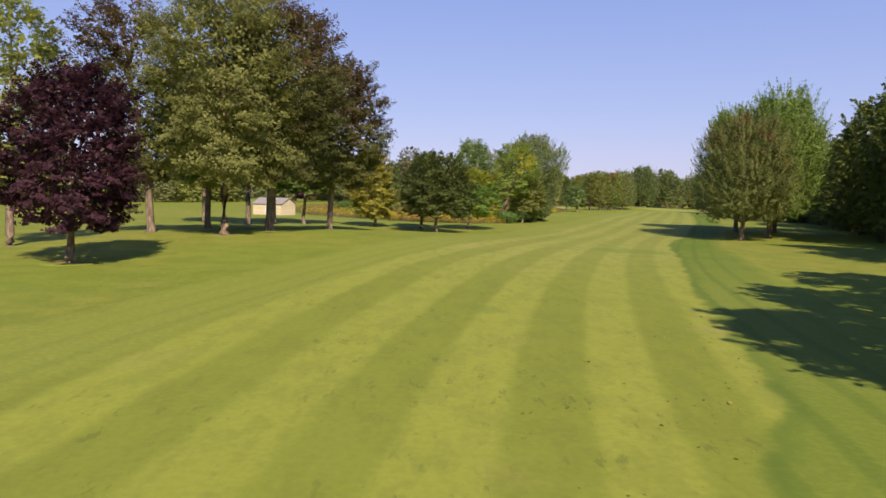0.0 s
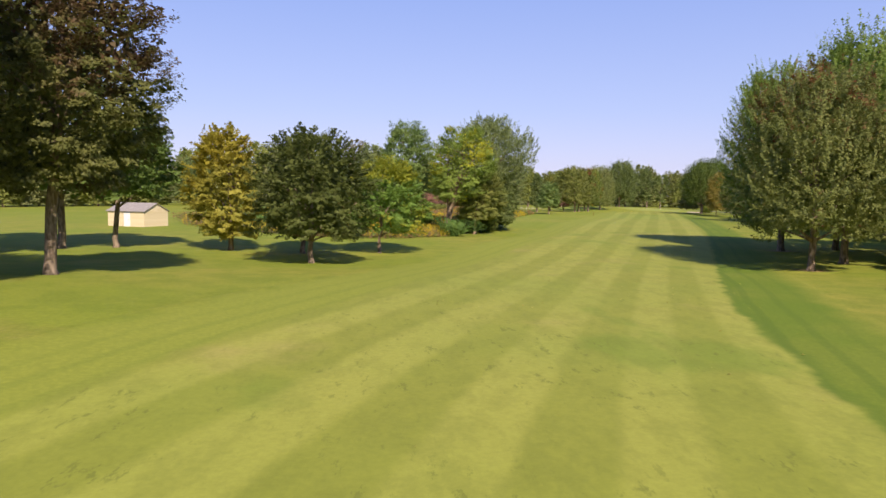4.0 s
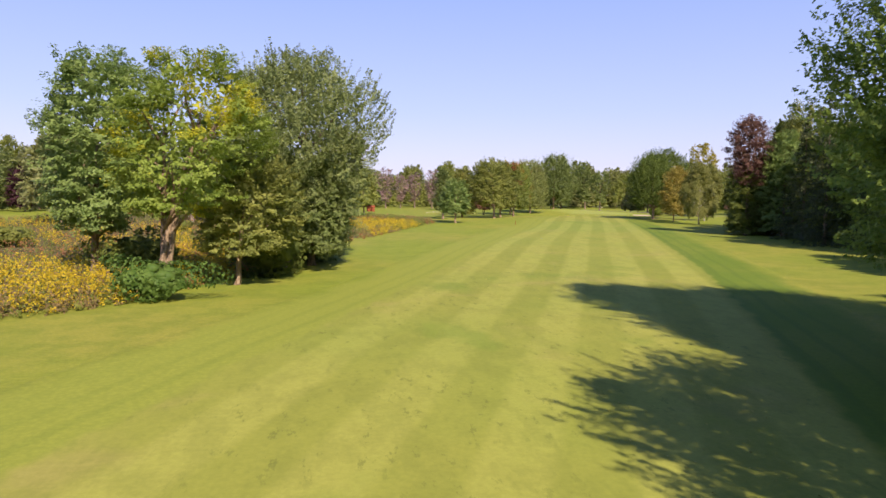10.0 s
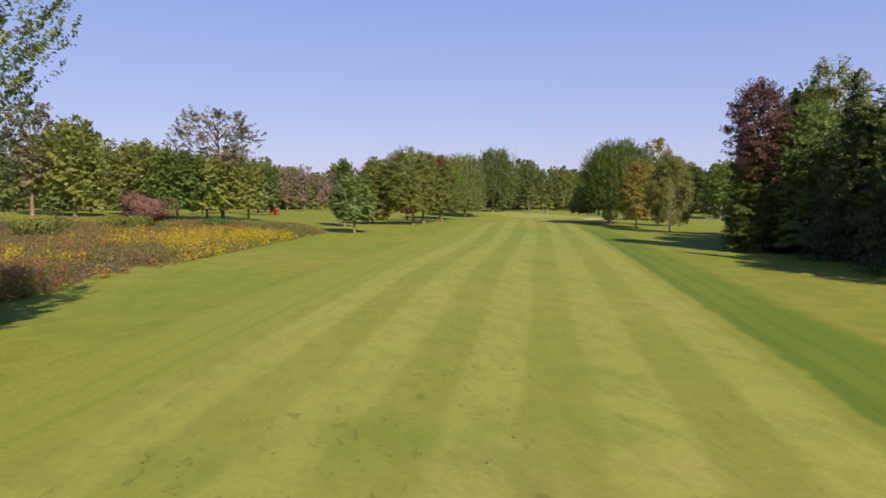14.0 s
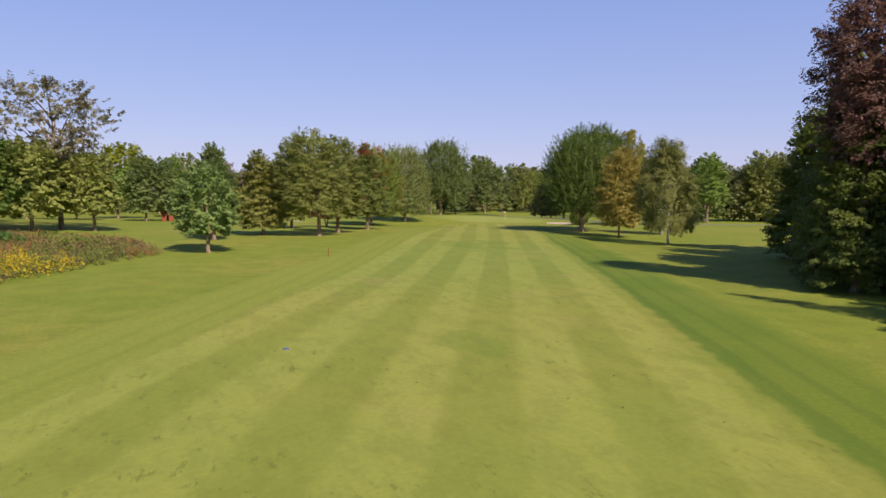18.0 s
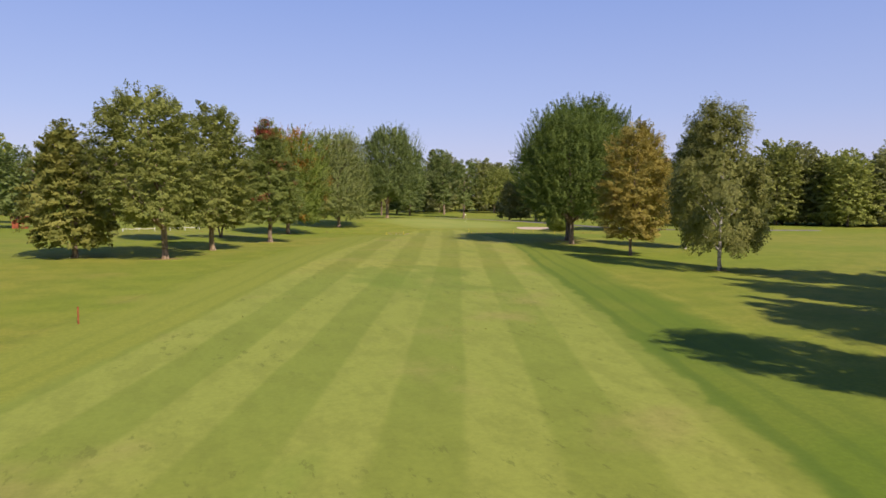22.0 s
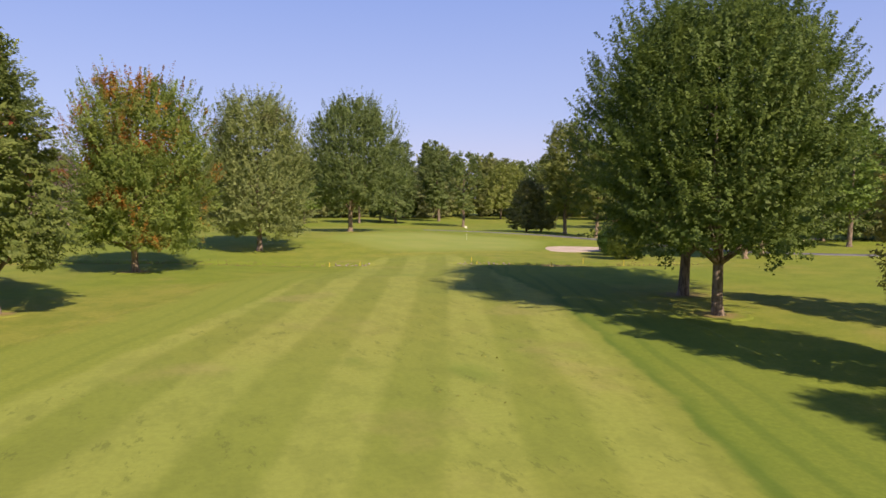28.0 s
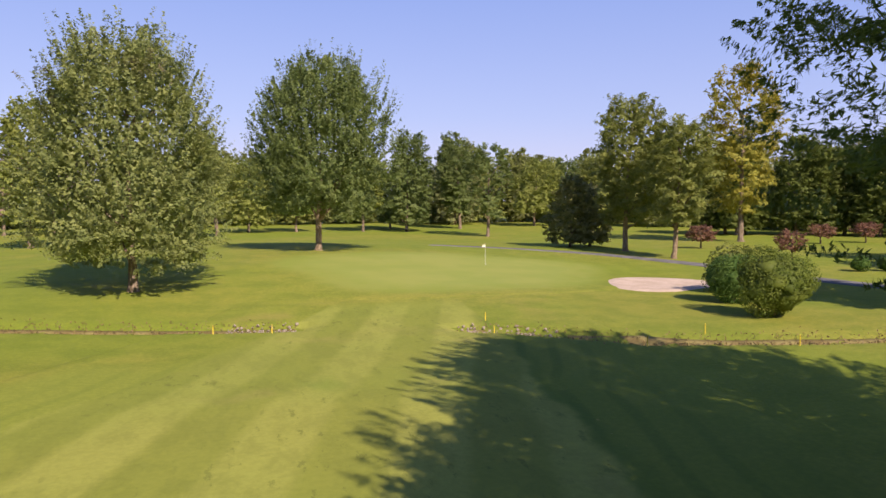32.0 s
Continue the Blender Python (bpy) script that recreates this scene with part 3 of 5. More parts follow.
# ---- trees ----
PROFILE = {  # crown radius over its height, bottom to top
    "round": ((0, 0.12, 0.3, 0.5, 0.7, 0.88, 1), (0.64, 0.92, 1.0, 0.98, 0.86, 0.60, 0.20)),
    "oval": ((0, 0.12, 0.3, 0.5, 0.7, 0.88, 1), (0.52, 0.84, 1.0, 0.96, 0.80, 0.52, 0.14)),
    "tall": ((0, 0.15, 0.35, 0.55, 0.75, 0.9, 1), (0.55, 0.80, 0.92, 1.0, 0.90, 0.62, 0.15)),
    "cone": ((0, 0.1, 0.25, 0.5, 0.75, 0.92, 1), (0.60, 0.92, 1.0, 0.80, 0.52, 0.22, 0.05)),
    "spread": ((0, 0.2, 0.4, 0.6, 0.8, 0.93, 1), (0.45, 0.80, 0.98, 1.0, 0.76, 0.44, 0.1)),
    "open": ((0, 0.15, 0.35, 0.55, 0.75, 0.9, 1), (0.40, 0.62, 0.80, 1.0, 0.95, 0.66, 0.2)),
    "low": ((0, 0.15, 0.35, 0.55, 0.75, 0.9, 1), (0.85, 1.0, 0.96, 0.86, 0.68, 0.42, 0.1)),
    "spiky": ((0, 0.1, 0.25, 0.5, 0.72, 0.9, 1), (0.70, 0.94, 1.0, 0.98, 0.86, 0.60, 0.22)),
    "vase": ((0, 0.15, 0.35, 0.55, 0.72, 0.86, 1), (0.50, 0.70, 0.90, 1.0, 0.92, 0.68, 0.20)),
    "dome": ((0, 0.12, 0.3, 0.5, 0.7, 0.88, 1), (0.78, 0.98, 1.0, 0.98, 0.90, 0.72, 0.42)),
    "weep": ((0, 0.12, 0.3, 0.5, 0.7, 0.88, 1), (0.62, 0.90, 1.0, 0.88, 0.70, 0.48, 0.16)),
}


# how a crown's sprays grow: rise of the twigs at the foot and at the top (degrees), spray length, width and thickness, bough flatness, unevenness, share of open gaps
HABIT = {
    "round": (-14, 66, 0.95, 0.55, 0.20, 0.55, 0.12, 0.10),
    "oval": (-10, 68, 0.95, 0.52, 0.22, 0.55, 0.12, 0.12),
    "cone": (-16, 60, 0.95, 0.55, 0.20, 0.48, 0.12, 0.12),
    "low": (-6, 66, 1.00, 0.55, 0.24, 0.60, 0.15, 0.12),
    "tall": (-8, 62, 1.05, 0.58, 0.26, 0.60, 0.20, 0.20),
    "spread": (-10, 50, 1.00, 0.58, 0.22, 0.50, 0.18, 0.30),
    "open": (-4, 58, 1.05, 0.60, 0.26, 0.60, 0.24, 0.42),
    "spiky": (8, 80, 0.95, 0.42, 0.30, 0.75, 0.17, 0.12),
    "vase": (-4, 76, 1.00, 0.46, 0.28, 0.65, 0.18, 0.10),
    "dome": (-12, 64, 1.00, 0.55, 0.22, 0.60, 0.20, 0.14),
    "weep": (-74, 25, 1.20, 0.34, 0.32, 0.85, 0.20, 0.26),
}


def ripple(p, rng, waves=7):
    """A smooth random field about zero over points p, for lumps and gaps."""
    k, ph = rng.normal(size=(waves, 3)), rng.uniform(0, 6.28, waves)
    return np.sin(p @ k.T + ph).mean(-1) * 1.9


def crown_points(rng, h, w, low, shape, leaf, off, back, cover, most, inner):
    """A crown of flattened boughs and leafy sprays: leaf places, facings and sizes, and the boughs' hearts."""
    vz, vr = np.array(PROFILE[shape])
    el0, el1, long, wide, thick, flat, lump, gap = HABIT[shape]
    span, half = h - low, w / 2
    part_r = 0.27 if gap > 0.25 else 0.25
    full = 3.4 / part_r ** 2 * (0.35 + 0.65 * span / w)
    heads = int(np.clip(full, 18, 1.6 * most))
    part_r *= max(1.0, full / heads) ** 0.5

    def shell(n, inset):
        """Places spread evenly over the uneven crown surface."""
        tv = np.linspace(0.02, 0.985, 60)
        run = np.cumsum(np.interp(tv, vz, vr) + 0.10)
        i = (np.arange(n) + rng.uniform(0.0, 1.0, n)) / n
        v = np.interp(i, run / run[-1], tv)
        a = np.arange(n) * 2.39996 + rng.normal(0, 0.35, n)
        ring = np.stack([np.cos(a), np.sin(a), 1.6 * v], 1)
        r = np.interp(v, vz, vr) * half * (1 + lump * field(ring * 2.0) + 0.5 * lump * field2(ring * 4.5)) * inset
        p = np.stack([r * np.cos(a) + np.interp(v, (0, 0.5, 1), (0.25, 1, 1)) * off, r * np.sin(a) + back * np.clip(v / 0.4, 0.2, 1), low + v * span], 1)
        out = np.stack([np.cos(a), np.sin(a), (v - 0.40) * 1.7], 1)
        return p, out / np.linalg.norm(out, axis=1)[:, None], v, a

    seeds = rng.integers(1 << 30, size=2)
    field = lambda q: ripple(q, np.random.default_rng(seeds[0]))
    field2 = lambda q: ripple(q, np.random.default_rng(seeds[1]))
    R = half * part_r * rng.uniform(0.70, 1.35, heads)
    hub, out, v, a = shell(heads, rng.uniform(0.62, 0.86, heads))
    hub[:, 2] = np.clip(hub[:, 2], low + 0.4 * R, h - 0.55 * R)
    # sprays: most on the boughs, the rest straight on the crown's surface
    ln0 = long * (0.45 + 0.036 * h)
    each = int(np.clip(2.2 * ln0 * ln0 * wide / (0.34 * leaf * leaf), 8, 40))
    total = min(62000, (1.0 if shape in ("spiky", "vase") else 1.3) * cover * math.pi * w * span / (0.31 * leaf * leaf))
    count = max(heads * 3, int(total / each))
    own = rng.integers(heads, size=int(count * 0.62))
    e = rng.normal(size=(len(own), 3))
    e /= np.linalg.norm(e, axis=1)[:, None]
    e = np.where((e * out[own]).sum(1, keepdims=True) < -0.25, -e, e)
    base1 = hub[own] + e * (R[own] * rng.uniform(0.25, 0.95, len(own)))[:, None] * np.array([1, 1, flat])
    base2, out2, v2, _ = shell(count - len(own), rng.uniform(0.72, 0.99, count - len(own)) * (0.83 if shape in ("spiky", "vase") else 1.0))
    way = np.concatenate([e * 0.55 + out[own], out2])
    base, vv = np.concatenate([base1, base2]), np.concatenate([v[own], v2])
    keep = field2(base * (5.0 / w)) > -1.15 + 1.6 * gap
    base, way, vv = base[keep], way[keep], vv[keep]
    n = len(base)
    rise = np.radians(el0 + (el1 - el0) * np.clip(vv, 0, 1) ** (0.8 if shape in ("spiky", "vase") else 1.5) + rng.normal(0, 13, n))
    flatway = way[:, :2] + rng.normal(0, 0.30, (n, 2))
    flatway /= np.maximum(np.linalg.norm(flatway, axis=1), 1e-6)[:, None]
    axis = np.column_stack([flatway * np.cos(rise)[:, None], np.sin(rise)])
    side = np.column_stack([-flatway[:, 1], flatway[:, 0], np.zeros(n)])
    over = np.cross(axis, side) * -1.0
    over = np.where(over[:, 2:3] < 0, -over, over)
    ln = ln0 * rng.uniform(0.65, 1.35, n)
    base = base - axis * (0.55 * ln)[:, None]
    t = rng.uniform(0, 1, (n, each))
    bulge = (0.30 + 0.9 * np.sin(math.pi * np.clip(t, 0, 0.92))) if shape not in ("spiky", "vase") else 1.25 - t
    p = base[:, None] + axis[:, None] * (ln[:, None] * t)[..., None]
    s1 = rng.normal(0, 0.42, (n, each)) * wide * ln[:, None] * bulge
    s2 = rng.normal(0, 0.36, (n, each)) * thick * ln[:, None]
    p = p + side[:, None] * s1[..., None] + over[:, None] * s2[..., None]
    p[..., 2] = np.maximum(p[..., 2], 0.5 * low + 0.05)
    nrm = (over * 0.62 + way / np.linalg.norm(way, axis=1)[:, None] * 0.42 + rng.normal(0, 0.20, (n, 3)))[:, None] + rng.normal(0, 0.16, p.shape)
    pts, nrm = p.reshape(-1, 3), nrm.reshape(-1, 3)
    sizes = leaf * rng.uniform(0.65, 1.3, len(pts))
    if shape in ("spiky", "vase"):  # dense leafy shoots, upright above and leaning out below
        m = int((0.85 if shape == "spiky" else 0.75) * 3.14 * w * span)
        j = int(np.clip(min(1.8 / leaf ** 2, 42000 / m), 10, 72))
        tip, tout, tv, _ = shell(m, rng.uniform(0.86, 1.04, m))
        ok = tv > rng.uniform(0.0, 0.30, m)
        tip, tout, tv = tip[ok], tout[ok], tv[ok]
        m = len(tip)
        lift = np.interp(tv, (0, 0.35, 1), (0.25, 0.9, 1.6) if shape == "spiky" else (0.0, 0.55, 1.3))
        up = tout + np.array([0, 0, 1.0]) * lift[:, None] + rng.normal(0, 0.20, (m, 3)) * (1.1 - 0.6 * tv)[:, None]
        up /= np.linalg.norm(up, axis=1)[:, None]
        sl = (0.60 + 0.072 * h) * rng.uniform(0.55, 1.35, m) * (0.9 + 0.35 * tv if shape == "spiky" else 0.7)
        t = rng.uniform(0, 1, (m, j)) ** 0.9
        stray = rng.normal(size=(m, j, 3)) * ((0.05 + 0.045 * sl)[:, None] * (1.2 - t))[..., None]
        pts = np.concatenate([pts, (tip[:, None] + up[:, None] * ((t - 0.35) * sl[:, None])[..., None] + stray).reshape(-1, 3)])
        nrm = np.concatenate([nrm, (stray * 1.2 + (tout * 0.5 + np.array([0, 0, 0.5]) + rng.normal(0, 0.26, (m, 3)))[:, None] + rng.normal(0, 0.24, (m, j, 3))).reshape(-1, 3)])
        sizes = np.concatenate([sizes, leaf * rng.uniform(0.65, 1.25, m * j)])
    # larger sprays deep inside each bough and round the crown's middle
    d = rng.normal(size=(heads, inner, 3))
    d /= np.linalg.norm(d, axis=2)[..., None]
    deep = hub[:, None] - out[:, None] * 0.35 * R[:, None, None] + d * (0.5 * R[:, None] * rng.uniform(0.1, 1.2, (heads, inner)))[..., None]
    pts, nrm = np.concatenate([pts, deep.reshape(-1, 3)]), np.concatenate([nrm, (d + rng.normal(size=d.shape) * 0.7).reshape(-1, 3)])
    sizes = np.concatenate([sizes, np.minimum(R[:, None] * rng.uniform(0.28, 0.50, (heads, inner)), max(1.9 * leaf, 0.36) * rng.uniform(0.7, 1.1, (heads, inner))).ravel()])
    big = float(np.clip(2.4 * leaf, 0.42, 0.85)) if shape not in ("spiky", "vase") else 1.9 * leaf
    m = int((2.6 if shape in ("spiky", "vase") else 1.9 if gap < 0.25 else 0.9 if gap < 0.35 else 0.35) * w * span / (0.31 * big * big))
    v4, a4 = rng.uniform(0.05, 0.90, m), rng.uniform(0, 6.28, m)
    r4 = np.interp(v4, vz, vr) * half * np.sqrt(rng.uniform(0.02, 0.62 if shape in ("spiky", "vase") else 0.50, m))
    mid = np.stack([r4 * np.cos(a4) + np.interp(v4, (0, 0.5, 1), (0.25, 1, 1)) * off, r4 * np.sin(a4) + back * np.clip(v4 / 0.4, 0.2, 1), low + v4 * span], 1)
    pts, nrm = np.concatenate([pts, mid]), np.concatenate([nrm, rng.normal(size=(m, 3))])
    sizes = np.concatenate([sizes, big * rng.uniform(0.7, 1.2, m)])
    return pts, nrm, sizes, hub


def grow(name, x, y, h, w, low, leaf, shape, seed, label, off=0.0, size=0.32, back=0.0, stems=1, trunk=None, group="", cover=1.1, limbs=9, most=90, inner=22, stout=1.0, lobed=False):
    """A broadleaved tree: trunk, limbs and a crown of small leaves."""
    rng = np.random.default_rng(seed)
    root = empty(name, x, y, label, "tree", group)
    mat = trunk or (WHITE_BARK if leaf in ("birch",) else PALE_BARK if leaf in ("ash", "oakgreen", "young", "limeyellow", "orangetip", "rust") else BARK)
    r0 = (0.0135 * h + 0.065) * stout
    top = low + (h - low) * 0.66
    c, nn, sz, hub = crown_points(rng, h, w, low, shape, size, off, back, cover, most, inner)
    for st in range(stems):
        lean = np.array([off * 0.6, back * 0.6]) + (rng.uniform(-1, 1, 2) * 0.16 * w if stems > 1 else rng.uniform(-0.25, 0.25, 2))
        zs = np.array([-0.25, 0.0, 0.25, 0.8, low * 0.6 + 0.9, low + 0.8, 0.5 * (low + top) + 0.5, top])
        zs = np.maximum.accumulate(zs + np.arange(8) * 0.02)
        f = (np.clip(zs, 0, None) / top) ** 1.3
        start = rng.uniform(-0.3, 0.3, 2) * (stems > 1)
        pts = np.stack([start[0] + lean[0] * f + rng.normal(0, 0.04, 8), start[1] + lean[1] * f + rng.normal(0, 0.04, 8), zs], 1)
        rr = r0 * np.array([1.60, 1.38, 1.14, 1.02, 0.92, 0.80, 0.48, 0.12]) * (0.75 if stems > 1 else 1)
        part("trunk", mesh_of("trunk", *tube(pts, rr, 10, 0.06, rng), mat), root)
        for b in rng.choice(len(hub), min(len(hub), limbs if stems == 1 else 4), replace=False):
            end = hub[b] * np.array([0.92, 0.92, 1])
            z0 = float(np.clip(end[2] - 0.9 * np.hypot(end[0], end[1]) - 0.5, 0.75 * low + 0.3, top - 0.5))
            p0 = np.array([np.interp(z0, zs, pts[:, 0]), np.interp(z0, zs, pts[:, 1]), z0])
            t = np.linspace(0, 1, 6)[:, None]
            q = p0 + (end - p0) * t + np.array([0, 0, 0.10 * np.linalg.norm(end - p0)]) * 4 * t * (1 - t) * 0.5 + rng.normal(0, 0.06, (6, 3)) * t
            part("limb", mesh_of("limb", *tube(q, r0 * np.array([0.52, 0.40, 0.30, 0.20, 0.12, 0.04]), 6), mat), root)
    part("crown", cards_mesh("crown", c, nn, sz, LEAF[leaf], rng, 0.62, lobed=lobed), root)
    return root


def spruce(x, y, h, w, seed, label, leaf="spruce", name="spruce_tree", tiers=26, group=""):
    """A dark conifer: a straight trunk and drooping tiers of needled boughs."""
    rng = np.random.default_rng(seed)
    root = empty(name, x, y, label, "tree", group)
    z = np.array([-0.2, 0.3, h * 0.3, h * 0.65, h * 0.97])
    part("trunk", mesh_of("trunk", *tube(np.stack([z * 0, z * 0, z], 1), (0.30, 0.24, 0.19, 0.11, 0.03), 8), BARK), root)
    pts, nrm, size = [], [], []
    for i in range(tiers):
        f = (i + 0.5) / tiers
        zz = 0.3 + f * (h - 0.4)
        rad = w / 2 * (1 - f) ** 0.85 + 0.12
        for _ in range(int(7 + 9 * (1 - f))):
            a = rng.uniform(0, 2 * math.pi)
            ln, lift = rad * rng.uniform(0.72, 1.12), rng.uniform(-0.6, 0.6) * h / tiers
            k = int(18 + 34 * ln / (w / 2))
            s = rng.uniform(0.12, 1, k)
            drop = -0.28 * ln * s ** 1.4 + 0.10 * ln * (s > 0.85)
            side = rng.normal(0, 0.16 + 0.12 * ln * (1 - s), k)
            pts.append(np.stack([math.cos(a) * ln * s - math.sin(a) * side, math.sin(a) * ln * s + math.cos(a) * side, zz + lift + drop + rng.normal(0, 0.10, k)], 1))
            nrm.append(np.stack([math.cos(a) * np.full(k, 0.5), math.sin(a) * np.full(k, 0.5), np.full(k, 0.7)], 1) + rng.normal(0, 0.55, (k, 3)))
            size.append(rng.uniform(0.20, 0.44, k))
    part("crown", cards_mesh("crown", np.concatenate(pts), np.concatenate(nrm), np.concatenate(size), LEAF[leaf], rng, 0.45), root)
    return root


def shrub(name, x, y, h, w, leaf, seed, label, n=2600, size=0.26, category="shrub", depth=None, uneven=0.55):
    """A rounded bush of small leaves on short stems."""
    rng = np.random.default_rng(seed)
    root = empty(name, x, y, label, category)
    for _ in range(5):
        a = rng.uniform(0, 2 * math.pi)
        q = np.array([[0, 0, -0.15], [0.1 * math.cos(a), 0.1 * math.sin(a), h * 0.25], [w * 0.22 * math.cos(a), w * 0.22 * math.sin(a), h * 0.72]])
        part("stem", mesh_of("stem", *tube(q, (0.09, 0.06, 0.02), 6), BARK), root)
    d = rng.normal(size=(n, 3))
    d /= np.linalg.norm(d, axis=1)[:, None]
    lob = rng.normal(size=(10, 3))
    lob /= np.linalg.norm(lob, axis=1)[:, None]
    r = (1 + uneven * np.sin((d @ lob.T) * 4).mean(1) * 2) * rng.uniform(0.55, 1, n) ** 0.35
    p = d * r[:, None] * np.array([w / 2, (depth or w) / 2, h * 0.5]) + np.array([0, 0, h * 0.5])
    p[:, 2] = np.maximum(p[:, 2], 0.08)
    part("foliage", cards_mesh("foliage", p, d + rng.normal(0, 0.5, (n, 3)), size * rng.uniform(0.7, 1.3, n), LEAF[leaf], rng, 0.62, (d[:60] * np.array([w / 2, (depth or w) / 2, h * 0.5]) * 0.55 + np.array([0, 0, h * 0.5]), np.full(60, min(w, h) * 0.22))), root)
    return root


# ---- trees beside the fairway, from the start to the green ----
grow("maple_tree", -22.6, 41.3, 12.1, 9.3, 1.9, "purple", "round", 11, "dark purple-leaved maple with dense low crown on rough grass", off=0.3, size=0.21)
grow("ash_tree", -19.3, 60.3, 23.0, 14.0, 4.3, "birch", "tall", 12, "tall grey-green ash with thinning crown and pale trunk", off=0.2, trunk=PALE_BARK, size=0.21)
grow("maple_tree", -27.7, 64.9, 22.0, 10.6, 4.9, "bronze", "open", 13, "tall bronze-tinged maple with high open crown in a grove", off=-2.8, size=0.24)
grow("maple_tree", -17.0, 67.1, 22.5, 15.5, 4.9, "bronze", "tall", 14, "tall brown-tinged green maple in the grove", off=1.2, size=0.21)
grow("maple_tree", -12.8, 77.4, 19.4, 11.4, 4.6, "bronze", "oval", 15, "dark green maple with forked trunk at the grove's edge", off=1.4, size=0.21)
grow("maple_tree", -25.3, 73.5, 18.5, 13.0, 5.0, "darkgreen", "tall", 16, "slim dark green maple inside the grove", off=0.5, size=0.30)
grow("ash_tree", -36.1, 103.6, 20.5, 11.0, 5.5, "olive", "tall", 17, "tall olive-green tree at the back of the grove", off=0.1, cover=1.1, size=0.40, limbs=6, most=70, inner=12)
grow("maple_tree", -27.4, 96.1, 21.0, 11.0, 5.5, "bronze", "tall", 18, "tall bronze-green maple at the back of the grove", off=0.6, cover=1.1, limbs=5, most=50, inner=8, size=0.32)
grow("maple_tree", -25.8, 104.1, 20.5, 10.5, 5.5, "darkgreen", "tall", 19, "tall dark green maple at the back of the grove", off=0.1, cover=1.1, size=0.34, limbs=6, most=70, inner=12)
grow("maple_tree", -21.6, 106.1, 13.7, 11.9, 4.8, "darkgreen", "round", 20, "dark green tree with spreading crown near the shed", off=1.0, size=0.30)
grow("linden_tree", -10.5, 106.4, 12.5, 8.0, 1.2, "yellow", "oval", 21, "oval tree turning golden yellow beside the fairway", off=-0.7, size=0.25)
grow("maple_tree", -0.9, 94.9, 11.3, 10.5, 2.0, "deep", "round", 22, "dark green round-headed maple on the fairway's edge", off=0.2, size=0.21)
grow("maple_tree", -3.3, 105.6, 11.7, 7.6, 2.2, "deep", "round", 23, "dark green maple close behind its twin", off=0.6, size=0.20)
grow("locust_tree", 4.1, 107.5, 9.7, 9.0, 1.8, "lime", "round", 24, "light green locust with yellow top and feathery crown", off=0.8, size=0.19)
grow("boxelder_tree", 12.4, 141.5, 16.4, 10.8, 5.0, "limeyellow", "spread", 25, "multi-stemmed tree with yellow patches in the thicket", off=2.6, stems=4, size=0.19)
grow("willow_tree", 21.5, 158.2, 19.8, 16.4, 2.4, "greygreen", "vase", 26, "large grey-green tree with loose crown in the thicket", off=-1.3, size=0.20, cover=1.2, inner=30)
grow("boxelder_tree", 16.9, 145.0, 10.0, 8.4, 2.2, "oakgreen", "round", 27, "low green tree with leaves to the ground at the thicket", off=1.1, size=0.19)
grow("boxelder_tree", 19.4, 155.6, 10.5, 10.4, 1.2, "middle", "low", 28, "low olive-green tree in the thicket's shade", off=1.7, size=0.19)
grow("red_maple_tree", 42.2, 96.0, 17.4, 13.6, 3.0, "dullred", "spiky", 29, "dull green maple with reddening top beside the fairway", off=0.3, size=0.19, cover=1.5, inner=30)
grow("silver_maple_tree", 48.3, 112.2, 20.8, 11.0, 2.6, "green", "spiky", 30, "tall green maple with spiky upright shoots", off=0.2, back=2.6, cover=1.5, size=0.19)
grow("silver_maple_tree", 48.6, 101.5, 22.1, 13.6, 3.4, "green", "spiky", 31, "bright green maple with upright shoots near the wood", off=1.2, size=0.22, cover=1.5, inner=30)
grow("ash_tree", 22.0, 280.0, 23.5, 20.5, 7.0, "ash", "open", 32, "tall thin-crowned pale tree behind the meadow", off=-1.2, cover=0.5, limbs=30, most=90, inner=2, size=0.38)
grow("maple_tree", 46.0, 254.3, 12.5, 4.9, 1.5, "middle", "oval", 33, "narrow green maple beside the fairway", off=0.0, size=0.32, limbs=6, most=70, inner=12)
grow("maple_tree", 46.5, 236.9, 9.5, 7.4, 1.9, "young", "round", 34, "young green maple with thin pale trunk", off=0.0, size=0.25)
grow("linden_tree", 52.1, 264.3, 12.3, 8.4, 1.0, "goldgreen", "cone", 35, "conical green tree with golden-brown tinge", off=-0.6, size=0.29)
grow("oak_tree", 59.8, 261.3, 15.2, 10.6, 3.1, "oakgreen", "round", 36, "broad olive-green oak with sturdy pale trunk", off=-1.4, size=0.20)
grow("oak_tree", 63.7, 272.1, 15.2, 9.2, 2.4, "oakgreen", "oval", 37, "olive-green oak standing behind its larger neighbour", off=0.2, size=0.22)
grow("oak_tree", 57.4, 293.8, 14.7, 8.3, 1.5, "oakgreen", "round", 38, "green tree standing behind the oaks", off=-0.2, size=0.34, limbs=6, most=70, inner=12)
grow("red_maple_tree", 70.6, 286.6, 15.8, 9.0, 2.4, "redtip", "cone", 39, "green maple with red leaves on its upper side", off=-0.1, size=0.20)
grow("red_maple_tree", 75.0, 309.8, 17.1, 12.7, 2.1, "orangetip", "spiky", 40, "green maple with orange patches and spiky top", off=0.8, size=0.18)
grow("red_maple_tree", 86.6, 329.7, 18.6, 13.6, 1.9, "brownish", "spiky", 41, "grey-green maple with browning top and low crown", off=-0.2, size=0.21)
